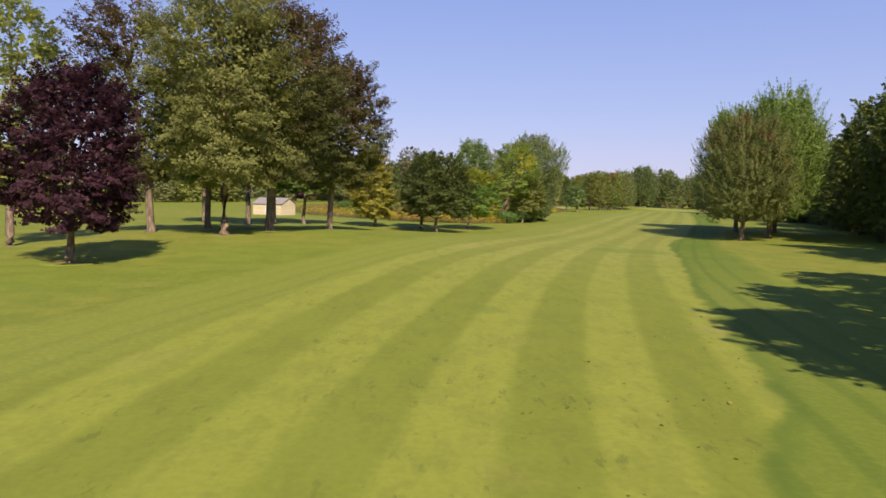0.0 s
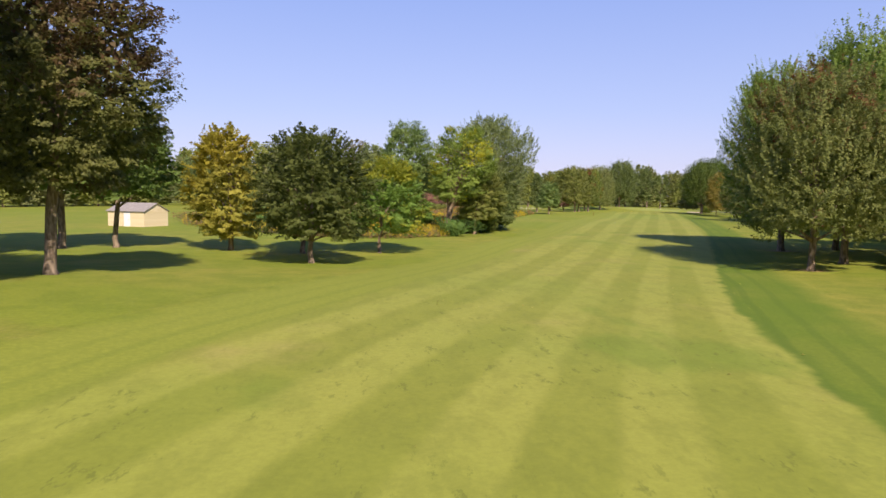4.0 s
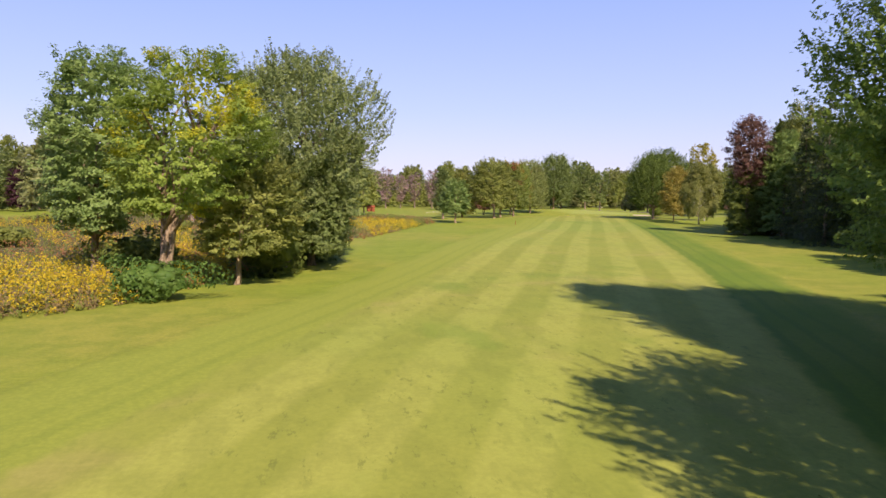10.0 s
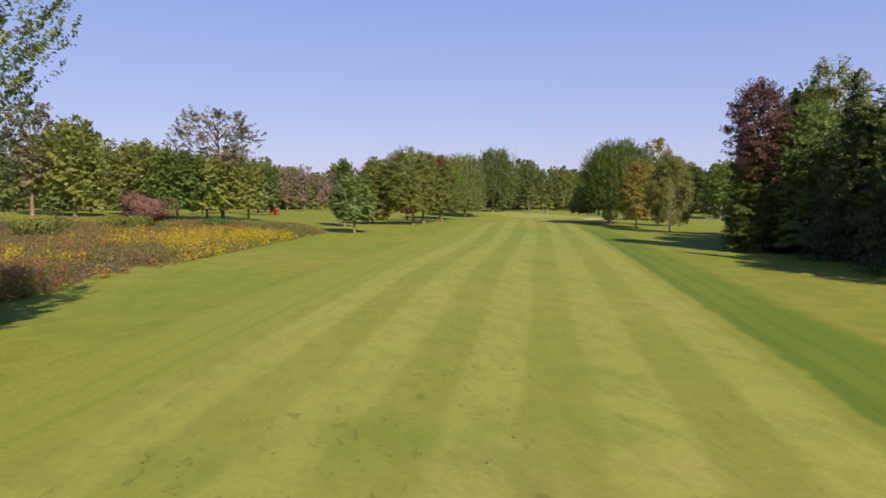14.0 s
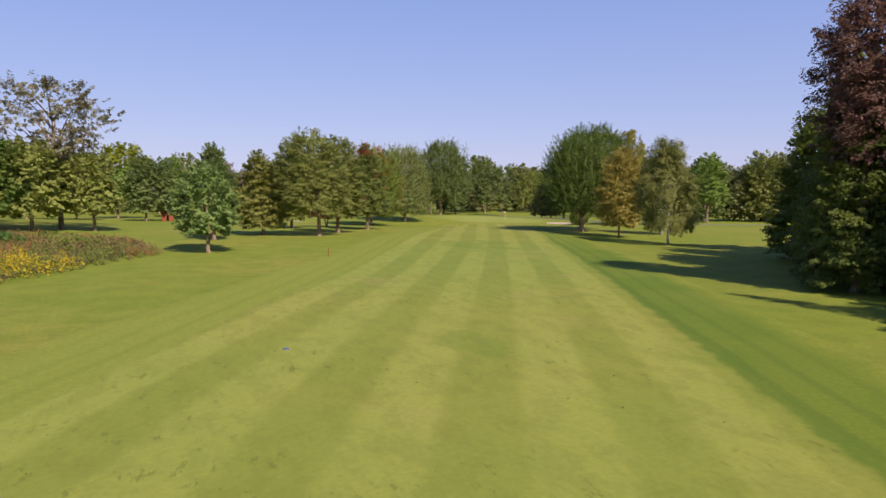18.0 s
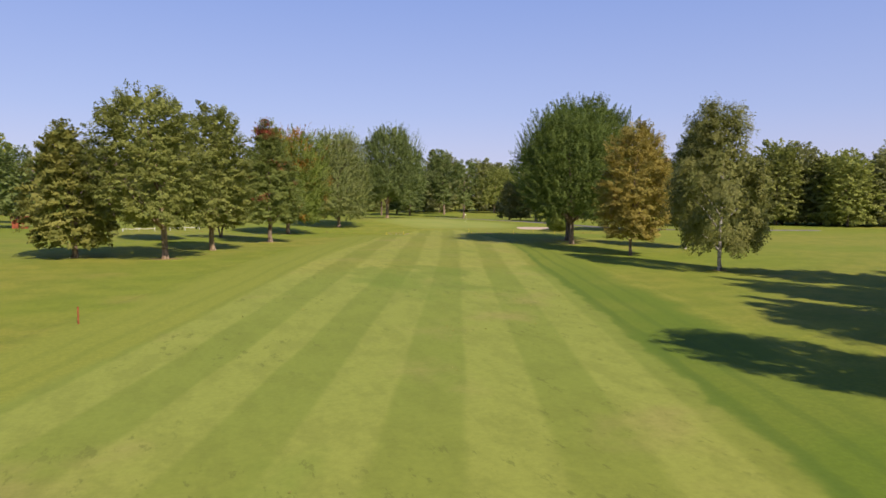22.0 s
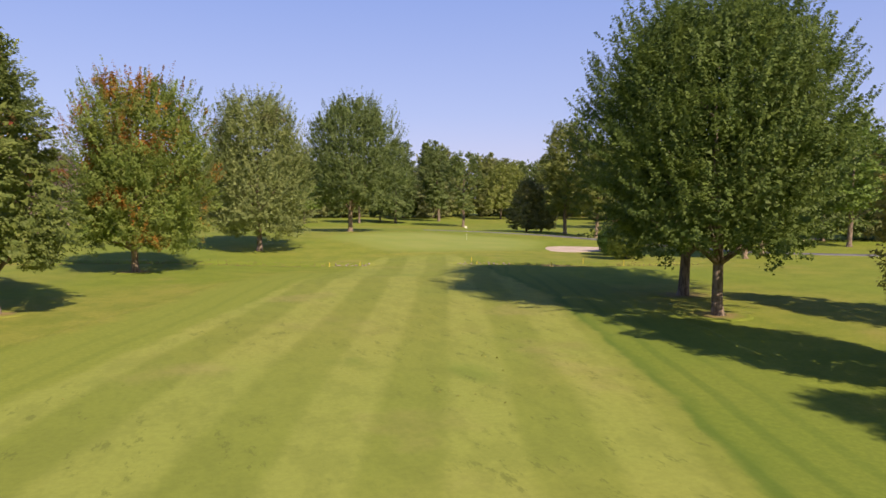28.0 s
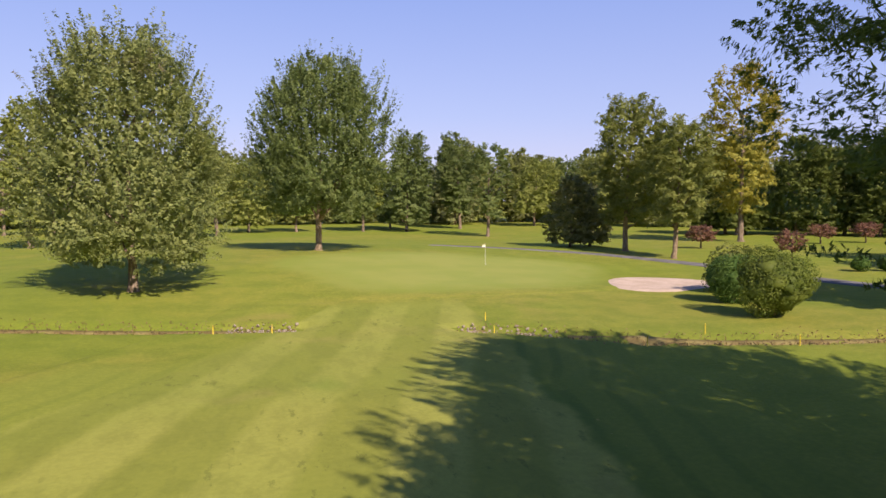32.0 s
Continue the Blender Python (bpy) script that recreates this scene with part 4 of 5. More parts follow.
grow("maple_tree", 101.9, 353.1, 21.2, 15.0, 3.8, "middle", "spiky", 42, "dark green dense maple near the green", off=0.7, trunk=PALE_BARK, cover=1.35, size=0.26, limbs=6, most=70, inner=12)
grow("oak_tree", 142.3, 412.1, 19.6, 9.6, 4.0, "middle", "open", 43, "dark tree with ragged top beyond the green", off=0.4, cover=1.1, limbs=5, most=50, inner=8, size=0.46)
grow("ash_tree", 119.9, 437.3, 17.4, 12.0, 5.3, "olive", "dome", 44, "olive tree with pale trunk beyond the green", off=0.3, cover=1.1, size=0.46, limbs=4, most=45, inner=14)
grow("maple_tree", 104.3, 435.8, 16.3, 10.3, 4.0, "green", "dome", 45, "green tree beyond the green", off=0.8, cover=1.1, size=0.46, limbs=4, most=45, inner=14)
grow("maple_tree", 130.2, 436.1, 24.0, 11.5, 2.0, "middle", "dome", 46, "tall dark green tree beyond the green", off=1.0, cover=1.1, size=0.46, limbs=4, most=45, inner=14)
grow("maple_tree", 146.5, 445.9, 25.0, 10.0, 3.7, "middle", "tall", 47, "tall dark tree beyond the green", off=-2.1, cover=1.1, size=0.46, limbs=4, most=45, inner=14)
grow("ash_tree", 170.4, 453.6, 18.9, 15.0, 3.2, "olive", "dome", 48, "olive-green tree at the back of the course", off=1.2, cover=1.1, size=0.46, limbs=4, most=45, inner=14)
grow("ash_tree", 93.9, 434.2, 15.9, 12.5, 1.5, "olive", "dome", 49, "rounded olive-green tree at the back", off=0.0, cover=1.1, size=0.46, limbs=4, most=45, inner=14)
grow("ash_tree", 64.5, 385.2, 21.2, 8.8, 3.2, "olive", "round", 50, "pale olive tree behind the browning maple", off=0.0, cover=1.1, size=0.58, limbs=4, most=45, inner=14)
grow("oak_tree", 142.5, 357.4, 20.7, 11.2, 3.4, "oakgreen", "tall", 51, "tall olive-green tree beside the cart path", off=0.7, size=0.34, limbs=6, most=70, inner=12)
grow("oak_tree", 142.5, 346.4, 16.7, 7.3, 3.8, "oakgreen", "tall", 52, "slim olive tree beside the cart path", off=0.8, size=0.32, limbs=6, most=70, inner=12)
grow("silver_maple_tree", 108.2, 275.8, 17.4, 13.2, 3.4, "maple", "spiky", 53, "big dark green maple over the fairway's edge", off=-0.5, limbs=14, size=0.19, cover=1.5, inner=30)
grow("silver_maple_tree", 111.4, 283.0, 20.2, 17.2, 3.2, "maple", "vase", 54, "huge green maple with spiky top and thick trunk", off=2.3, cover=1.0, limbs=14, size=0.19, inner=40, lobed=True)
grow("birch_tree", 105.6, 244.9, 14.6, 8.8, 1.9, "birch", "weep", 55, "weeping birch with white trunk and olive leaves", off=-0.5, size=0.18, cover=1.4, stout=0.62)
grow("birch_tree", 106.6, 260.0, 14.4, 8.6, 1.6, "rust", "oval", 56, "rust-orange birch with conical crown", off=0.6, size=0.18, stout=0.62)
grow("birch_tree", 117.9, 265.5, 15.3, 6.8, 2.1, "birch", "oval", 57, "slim olive birch with dark trunk", off=1.3, size=0.24, stout=0.62)
grow("maple_tree", 163.4, 315.8, 18.0, 10.5, 4.4, "green", "round", 58, "green tree standing on open rough grass", off=0.1, cover=1.1, limbs=5, most=50, inner=8, size=0.49)
grow("ash_tree", 0.7, 301.2, 17.2, 12.9, 4.3, "olive", "dome", 59, "olive tree behind the wild meadow", off=0.8, cover=1.1, size=0.66, limbs=4, most=45, inner=14)
grow("oak_tree", -3.4, 350.2, 18.6, 12.1, 5.3, "oakgreen", "dome", 60, "green oak behind the wild meadow", off=0.0, cover=1.1, size=0.66, limbs=4, most=45, inner=14)
grow("maple_tree", 25.8, 335.7, 15.0, 11.6, 1.9, "middle", "dome", 61, "dark rounded maple on the rise behind the meadow", off=1.0, cover=1.1, size=0.66, limbs=4, most=45, inner=14)
grow("locust_tree", 13.5, 369.6, 20.7, 16.2, 5.8, "lime", "dome", 62, "yellow-green tree behind the meadow", off=1.3, cover=1.1, size=0.66, limbs=4, most=45, inner=14)
grow("maple_tree", 9.2, 343.4, 17.2, 14.1, 3.1, "deep", "low", 63, "dark low-crowned tree behind the meadow", off=-0.4, cover=1.1, size=0.66, limbs=4, most=45, inner=14)
grow("ash_tree", -19.1, 344.9, 19.4, 14.4, 6.5, "olive", "dome", 64, "olive tree with several trunks behind the meadow", off=-1.4, cover=1.1, size=0.66, limbs=4, most=45, inner=14)
grow("maple_tree", 25.1, 388.3, 18.2, 8.4, 1.9, "green", "dome", 65, "light green tree on the rise behind the meadow", off=0.1, cover=1.1, size=0.66, limbs=4, most=45, inner=14)
grow("maple_tree", -69, 275, 16, 12.8, 2.0, "middle", "dome", 66, "dark round maple across the meadow", off=1.1, cover=1.1, size=0.66, limbs=4, most=45, inner=14)
grow("maple_tree", -55.1, 272.0, 11.4, 8.9, 1.2, "purple", "round", 67, "small purple-leaved maple across the meadow", off=0.3, cover=1.1, size=0.66, limbs=4, most=45, inner=14)
grow("willow_tree", -43.7, 274.5, 21.1, 18.6, 3.3, "olive", "dome", 68, "grey-olive willow across the meadow", off=0.2, cover=1.1, size=0.66, limbs=4, most=45, inner=14)
grow("ash_tree", -84, 317, 23, 18, 4.0, "olive", "tall", 69, "tall olive tree across the meadow", off=2.0, cover=1.1, size=0.66, limbs=4, most=45, inner=14)
grow("willow_tree", -38.2, 273.0, 14.6, 11.3, 2.6, "greygreen", "low", 70, "grey-green low willow across the meadow", off=1.1, cover=1.1, size=0.66, limbs=4, most=45, inner=14)
grow("ash_tree", -27.8, 225.2, 17.0, 15.5, 2.4, "far", "round", 71, "olive tree behind the yellow-topped locust", off=0.7, cover=1.1, size=0.66, limbs=4, most=45, inner=14)
grow("ash_tree", -4.7, 224.4, 18.7, 9.6, 4.7, "greygreen", "open", 72, "thin grey tree behind the thicket", off=0.0, cover=1.1, limbs=5, most=50, inner=8, size=0.54)
grow("oak_tree", 142.3, 309.2, 16.6, 8.6, 3.4, "oakgreen", "tall", 73, "green oak beyond the big maples", off=0.5, cover=1.1, limbs=5, most=50, inner=8, size=0.32)
grow("oak_tree", 137.1, 306.0, 15.4, 6.8, 3.6, "oakgreen", "tall", 74, "slim oak beyond the big maples", off=0.4, cover=1.1, limbs=5, most=50, inner=8, size=0.30)
grow("cottonwood_tree", 174.4, 374.5, 29.9, 14.3, 4.6, "yellow", "open", 75, "tall yellow-green cottonwood beyond the cart path", off=-0.5, cover=1.1, size=0.46, limbs=4, most=45, inner=14)
grow("maple_tree", 128.8, 449.7, 15.3, 8.7, 1.5, "middle", "low", 76, "low dark tree beyond the green", off=0.0, cover=1.1, size=0.46, limbs=4, most=45, inner=14)
grow("ash_tree", 88.2, 415.1, 20.7, 7.6, 4.4, "olive", "oval", 77, "olive tree beyond the browning maple", off=-2.2, cover=1.1, size=0.46, limbs=4, most=45, inner=14)
grow("ash_tree", -32.4, 51.1, 18.6, 7.2, 4.5, "olive", "open", 78, "tall pale ash with white lower trunk behind the purple maple", off=0.2, cover=1.1, limbs=5, most=50, inner=8, size=0.29)
grow("ash_tree", -5.5, 275.7, 19.7, 11.8, 4.0, "olive", "round", 72, "olive ash with several trunks behind the meadow", cover=1.0, size=0.66, limbs=4, most=45, inner=14)
grow("ash_tree", -13.6, 277, 22.4, 10, 6.0, "ash", "open", 73, "tall pale ash with thin crown behind the meadow", cover=1.0, limbs=7, most=60, inner=8, size=0.66)
grow("ash_tree", 2.0, 292, 15.5, 13.7, 3.0, "oakgreen", "round", 74, "broad green tree behind the wild meadow", cover=1.0, size=0.66, limbs=4, most=45, inner=14)
grow("maple_tree", 14.5, 271, 14.0, 11.5, 2.5, "darkgreen", "round", 75, "dark green tree under the tall pale ash", cover=1.0, size=0.58, limbs=4, most=45, inner=14)
grow("maple_tree", 27.5, 276, 12.0, 9.0, 2.5, "olive", "round", 76, "olive-green tree under the tall pale ash", cover=1.0, size=0.52, limbs=6, most=70, inner=12)
grow("cottonwood_tree", 5.4, 149, 17.8, 9.8, 3.6, "young", "tall", 71, "upright green cottonwood in the thicket", off=0.8, size=0.25)

grow("silver_maple_tree", 55.0, 113.0, 20.0, 12.0, 3.0, "green", "spiky", 79, "green maple with upright shoots behind its neighbours", size=0.31)
grow("ash_tree", 19.5, 274.5, 13.5, 12.5, 2.0, "olive", "round", 80, "olive ash in the group behind the meadow", cover=1.0, size=0.54, limbs=4, most=45, inner=14)
grow("maple_tree", 8.0, 279.0, 15.0, 13.0, 2.5, "oakgreen", "round", 81, "green tree in the group behind the meadow", cover=1.0, size=0.64, limbs=4, most=45, inner=14)

# ---- the dark wood along the fairway's other side ----
rng = np.random.default_rng(5)
EDGE_Y, EDGE_X = (40, 62, 96, 116, 145, 162, 187, 204, 222, 230), (42, 46, 62, 69, 82, 87, 94, 99, 107, 113)
spruce(87, 176, 21, 9.5, 201, "tall dark spruce with drooping boughs at the wood's edge", group="wood edge")
spruce(88.5, 168, 17, 8.5, 202, "dark spruce at the wood's edge", group="wood edge")
spruce(91.5, 187, 18.5, 9, 203, "dark green spruce on the wood's edge", group="wood edge")
grow("maple_tree", 90.0, 199.4, 12.5, 8.0, 0.2, "wood", "low", 204, "dark low tree in front of the maroon oak", size=0.22)
spruce(101, 209, 19, 9.5, 208, "dark spruce at the end of the wood", group="wood edge")
grow("maple_tree", 97.5, 208.5, 10.5, 9, 0.3, "wood", "low", 215, "low dark tree at the wood's end, leaves to the ground", size=0.24)
grow("maple_tree", 93.2, 204, 8.5, 7, 0.2, "wood", "low", 216, "dark undergrowth tree at the wood's end", size=0.24)
grow("oak_tree", 89.6, 198.8, 19.8, 6.8, 8.0, "maroon", "tall", 205, "tall maroon-leaved oak at the end of the wood", size=0.22, cover=0.9)
grow("maple_tree", 94.4, 196.0, 17.0, 11.5, 0.6, "young", "low", 206, "dense green tree at the wood's edge, leaves to the ground", size=0.29)
grow("oak_tree", 99.0, 198.0, 22.2, 8.0, 9.0, "oakgreen", "open", 217, "tall thin-topped oak rising over the wood", size=0.28)
grow("maple_tree", 104.5, 218, 15, 9.5, 0.5, "wood", "low", 207, "dense green tree at the wood's end, leaves to the ground", size=0.28)
proto_wood = [grow("wood_tree", 70 + 9 * i, 60 + 16 * i, 17.5 + 1.5 * i, 10.5, 1.0, "wood", "low", 210 + i, "dark green woodland tree with leaves to the ground", size=0.46, cover=0.62, limbs=2, most=40, inner=8, group="the wood") for i in range(3)]
proto_spruce = spruce(90, 160, 17, 8, 214, "dark spruce in the wood", tiers=17, group="the wood")
for i in range(108):
    y = 36 + (i // 4 + 0.5 * (i % 2) + rng.uniform(-0.2, 0.2)) * 7.0
    row = i % 4
    x = np.interp(y, EDGE_Y, EDGE_X) + 1 + row * 6.5 + rng.uniform(-1.2, 1.2)
    src = proto_spruce if rng.uniform() < 0.3 else proto_wood[rng.integers(3)]
    k = rng.uniform(0.78, 1.15)
    copy_thing(src, pose(x, y, float(land(x, y)), 0, 0, rng.uniform(0, 360)) @ Matrix.Diagonal((k, k, k, 1)))
for i, (x, y) in enumerate(((18.2, 8.0), (23.5, 17.5), (30, 27), (24, 4.0))):
    grow("maple_tree", x, y, 17 - i % 3, 12, 3.5, "wood", "round", 220 + i, "green maple at the wood's near corner", size=0.36)

# ---- woods and trees far off ----
proto_far = []
for i, (leaf, shape) in enumerate((("far", "dome"), ("olive", "dome"), ("middle", "dome"), ("far", "round"), ("oakgreen", "dome"))):
    proto_far.append(grow("far_tree", 20 + 26 * i, 470 + 4 * i, 16.5 + i, 14.0, 0.5, leaf, shape, 230 + i, "rounded green tree in the far wood", size=0.62, cover=0.8, limbs=2, most=34, inner=8, group="far trees"))


def belt(points, count, seed, spread, lo=0.75, hi=1.2, kinds=proto_far):
    """Far trees scattered along a line."""
    r = np.random.default_rng(seed)
    p = np.array(points, float)
    s = np.concatenate([[0], np.cumsum(np.hypot(*np.diff(p, axis=0).T))])
    for q in np.linspace(0, s[-1], count):
        x = np.interp(q, s, p[:, 0]) + r.normal(0, spread)
        y = np.interp(q, s, p[:, 1]) + r.normal(0, spread)
        k = r.uniform(lo, hi)
        copy_thing(kinds[r.integers(len(kinds))], pose(x, y, float(land(x, y)), 0, 0, r.uniform(0, 360)) @ Matrix.Diagonal((k * r.uniform(0.9, 1.2), k, k, 1)))


belt(((-120, 60), (-140, 180), (-130, 260), (-100, 340), (-62, 395), (-20, 430)), 46, 1, 6)
belt(((-165, 60), (-185, 200), (-160, 330), (-95, 430), (-30, 480)), 18, 7, 6, 1.0, 1.4)
belt(((-30, 450), (40, 474), (100, 484), (160, 482), (215, 460), (250, 420)), 50, 2, 6)
belt(((-30, 492), (60, 510), (160, 512), (250, 470)), 22, 8, 5, 1.1, 1.4)
belt(((176, 330), (200, 312), (226, 290), (246, 240)), 34, 3, 4, 0.7, 1.0)
belt(((200, 440), (222, 395), (232, 350), (226, 300)), 28, 4, 5, 0.7, 1.05)
belt(((-60, 30), (-80, 10), (-60, -50), (0, -90), (60, -60)), 7, 6, 8)

belt(((-118, 268), (-92, 292), (-66, 300), (-40, 306), (-16, 316)), 17, 9, 4, 0.85, 1.2)

# ---- bare grey trees on the far rise ----
for i in range(7):
    x, y = 17 + 7.5 * i, 425 + 6 * (i % 3)
    grow("bare_tree", x, y, 17 + i % 4, 8.5, 3, "bare", "open", 260 + i, "leafless grey tree in the far wood", size=0.55, cover=0.42, limbs=14, most=30, inner=2, group="bare far trees")

# ---- dark wood beyond the crab apples ----
line = ((184, 402), (204, 386), (222, 362), (238, 332))
for i in range(18):
    q = i / 17 * 3
    k = min(int(q), 2)
    x = line[k][0] + (line[k + 1][0] - line[k][0]) * (q - k) + rng.uniform(-3, 3)
    y = line[k][1] + (line[k + 1][1] - line[k][1]) * (q - k) + rng.uniform(-3, 3)
    g = rng.uniform(0.85, 1.2)
    copy_thing(proto_wood[i % 3], pose(x, y, float(land(x, y)), 0, 0, rng.uniform(0, 360)) @ Matrix.Diagonal((g, g, g, 1)))

# ---- the wild meadow beside the fairway ----
MEADOW = ((4.9, 125.5), (9.6, 130.8), (12.5, 135.5), (14.8, 146), (17.5, 153), (21, 168), (23.5, 180.5), (27, 190), (33, 209.5), (39.5, 229), (42.2, 236.5), (38, 246), (22, 258), (-2, 262), (-30, 255), (-45, 225), (-44, 185), (-32, 155), (-18, 136), (-6, 127))


def in_meadow(x, y):
    """Whether points lie in the meadow's outline."""
    hit = np.zeros(len(x), bool)
    for (ax, ay), (bx, by) in zip(MEADOW, MEADOW[1:] + MEADOW[:1]):
        cross = (ay > y) != (by > y)
        hit ^= cross & (x < (bx - ax) * (y - ay) / (by - ay + 1e-9) + ax)
    return hit


def weeds(name, leaf, count, seed, tall, spread, size, slim, tops, keep, label, front=0.0):
    """Upright herbs in drifts: bunches of narrow leaves, with flower heads at the top."""
    r = np.random.default_rng(seed)
    x, y = r.uniform(-46, 43, count * 9), r.uniform(124, 263, count * 9)
    drift = np.array([noise.noise((px * 0.07 + seed * 7.3, py * 0.05, seed * 1.7)) + 0.5 * noise.noise((px * 0.25, py * 0.2 + seed, 3.1)) for px, py in zip(x, y)])
    drift = drift + front * (np.clip((152 - y) / 18, 0, 1) + 0.55 * np.clip(1.3 - off_line(x, y, MEADOW[5:11]) / 9, 0, 1) * np.clip((224 - y) / 10, 0, 1) - 0.75 * np.clip((y - 214) / 14, 0, 1))
    edge = off_line(x, y, MEADOW[:12])
    ok = in_meadow(x, y) & (drift > keep) & (r.uniform(0, 1, len(x)) < np.clip(1.25 - edge / 26, 0.16, 1))
    x, y, edge = x[ok][:count], y[ok][:count], edge[ok][:count]
    k = len(x)
    h = tall * r.uniform(0.65, 1.2, k) * np.clip(0.40 + edge / 1.8, 0.40, 1)
    m = 14
    a, s = r.uniform(0, 2 * math.pi, (k, m)), r.uniform(0.05, 1, (k, m)) ** (0.55 if tops else 0.9)
    rad = spread * r.uniform(0.1, 1, (k, m)) * (0.4 + 0.6 * s)
    p = np.stack([x[:, None] + np.cos(a) * rad, y[:, None] + np.sin(a) * rad, land(x, y)[:, None] + h[:, None] * s], -1).reshape(-1, 3)
    n = np.stack([np.cos(a), np.sin(a), np.full((k, m), 0.5)], -1).reshape(-1, 3) + r.normal(0, 0.5, (k * m, 3))
    me = cards_mesh(name, p, n, size * r.uniform(0.6, 1.3, k * m), LEAF[leaf], r, slim, light=True)
    tagged(new(name, me), label, "wild plants", kind="stuff")


# the meadow's own soil, dark with dead stalks
cell = 1.6
qx, qy = np.meshgrid(np.arange(-46, 44, cell), np.arange(124, 264, cell))
sheet = grid_faces(qx.shape[1], qx.shape[0])
mid_x, mid_y = qx.ravel()[sheet].mean(1), qy.ravel()[sheet].mean(1)
sheet = sheet[in_meadow(mid_x, mid_y) & (off_line(mid_x, mid_y, MEADOW + MEADOW[:1]) > 2.2)]
meadow_soil = plain("meadow_litter", (0.085, 0.080, 0.030), (0.135, 0.115, 0.048), 0.35, 0.95, 0.8, own=False)
tagged(new("meadow_ground", mesh_of("meadow_ground", np.stack([qx, qy, land(qx, qy) + 0.05], -1).reshape(-1, 3), sheet, meadow_soil)), "brown litter of dead stalks under the wild meadow", "meadow", kind="structure")
weeds("goldenrod", "gold", 5200, 1, 1.5, 0.42, 0.19, 0.5, True, 0.02, "drifts of yellow goldenrod in the wild meadow", 0.50)
weeds("dry_grass", "straw", 4200, 2, 1.15, 0.40, 0.42, 0.14, False, -0.05, "tall straw-coloured dry grass in the meadow")
weeds("green_herbs", "herb", 6500, 3, 1.15, 0.46, 0.22, 0.5, False, -0.3, "mixed olive-green herbs in the wild meadow")
weeds("rusty_herbs", "rusty", 5200, 4, 1.25, 0.42, 0.20, 0.4, False, 0.0, "rust-brown seed heads in the wild meadow", -0.15)
r = np.random.default_rng(8)
shrub("elder_bush", 13.2, 136.8, 2.6, 5.6, "shrub", 301, "glossy green bush at the meadow's edge under the thicket", 2600, 0.26, depth=3.6, uneven=0.7)
shrub("wild_bush", -14, 176, 2.4, 6.0, "herb", 302, "dull green bush in the wild meadow", 2200, 0.3)
shrub("wild_bush", -27, 190, 2.8, 7.0, "shrub", 303, "green bush in the back of the meadow", 2200, 0.3)
shrub("wild_bush", 13.5, 238, 2.6, 6.5, "herb", 304, "olive-green bush at the back of the meadow", 2200, 0.3)
shrub("wild_bush", 3, 232, 2.4, 7.5, "herb", 305, "broad olive bush at the back of the meadow", 2200, 0.3)
shrub("wild_bush", 30, 247, 1.6, 4.0, "herb", 306, "low green bush at the meadow's end", 1500, 0.3)
for i, (x, y, h, w) in enumerate(((33.5, 240, 1.7, 4.2), (25, 243, 2.0, 5.5), (20, 232, 1.4, 4.0), (-2, 205, 1.7, 4.5), (-20, 160, 1.9, 5.0), (7, 190, 1.5, 3.6), (29, 222, 1.3, 3.0))):
    shrub("wild_bush", x, y, h, w, ("herb", "shrub", "herb")[i % 3], 350 + i, "leafy olive-green bush among the meadow's tall weeds", 1400, 0.28)
shrub("sumac_bush", 12.5, 252, 5.6, 8.0, "redshrub", 307, "broad red sumac behind the wild meadow", 3200, 0.34)
shrub("wild_bush", -4, 131, 1.5, 3.4, "rusty", 308, "low reddish bush at the meadow's front", 1500, 0.24)
for i, (x, y, h, w) in enumerate(((18.5, 150.5, 5.2, 5.5), (21.5, 160, 6.0, 7.0), (21.0, 165, 3.6, 5.0), (8, 151, 3.6, 6.0))):
    shrub("thicket_bush", x, y, h, w, ("wood", "wood", "olive", "wood")[i], 310 + i, "dense green undergrowth in the thicket", 2600, 0.34)

# ---- small trees and shrubs round the green ----
for x, y, h, w, seed in ((139.5, 367.5, 10.6, 8.0, 320), (143.6, 369.5, 9.6, 7.0, 321)):
    grow("juniper_tree", x, y, h, w, 0.5, "juniper", "low", seed, "dark spreading juniper by the cart path", size=0.34)
shrub("clipped_bush", 124.7, 310.2, 4.1, 4.3, "box", 330, "rounded light green clipped bush beside the ditch", 9000, 0.14, uneven=0.25)
shrub("clipped_bush", 127.0, 316.6, 3.5, 4.0, "shrub", 331, "rounded dark green clipped bush beside the bunker", 7500, 0.14, uneven=0.25)
shrub("wild_bush", 130.5, 321, 3.6, 3.6, "herb", 332, "loose green bush behind the clipped ones", 2200, 0.24)
shrub("clipped_bush", 151.4, 329.2, 1.5, 1.7, "shrub", 333, "small round clipped bush on open grass", 1500, 0.15, uneven=0.2)
shrub("clipped_bush", 153.8, 328.4, 1.4, 1.6, "shrub", 334, "small round clipped bush on open grass", 1500, 0.15, uneven=0.2)
for i, (x, y, h, w) in enumerate(((156.9, 361.1, 3.4, 4.4), (154.5, 341.4, 3.4, 3.6), (181.1, 364.3, 3.2, 4.2), (189.8, 364.1, 3.4, 4.5))):
    grow("crab_apple_tree", x, y, h, w, 1.0, "redshrub", "spread", 340 + i, "small red-leaved crab apple on open grass", size=0.22, limbs=6)
grow("crab_apple_tree", 64.6, 301.2, 6.0, 7.8, 1.6, "redshrub", "spread", 345, "red-brown crab apple with several stems", off=-0.6, size=0.30, stems=3)

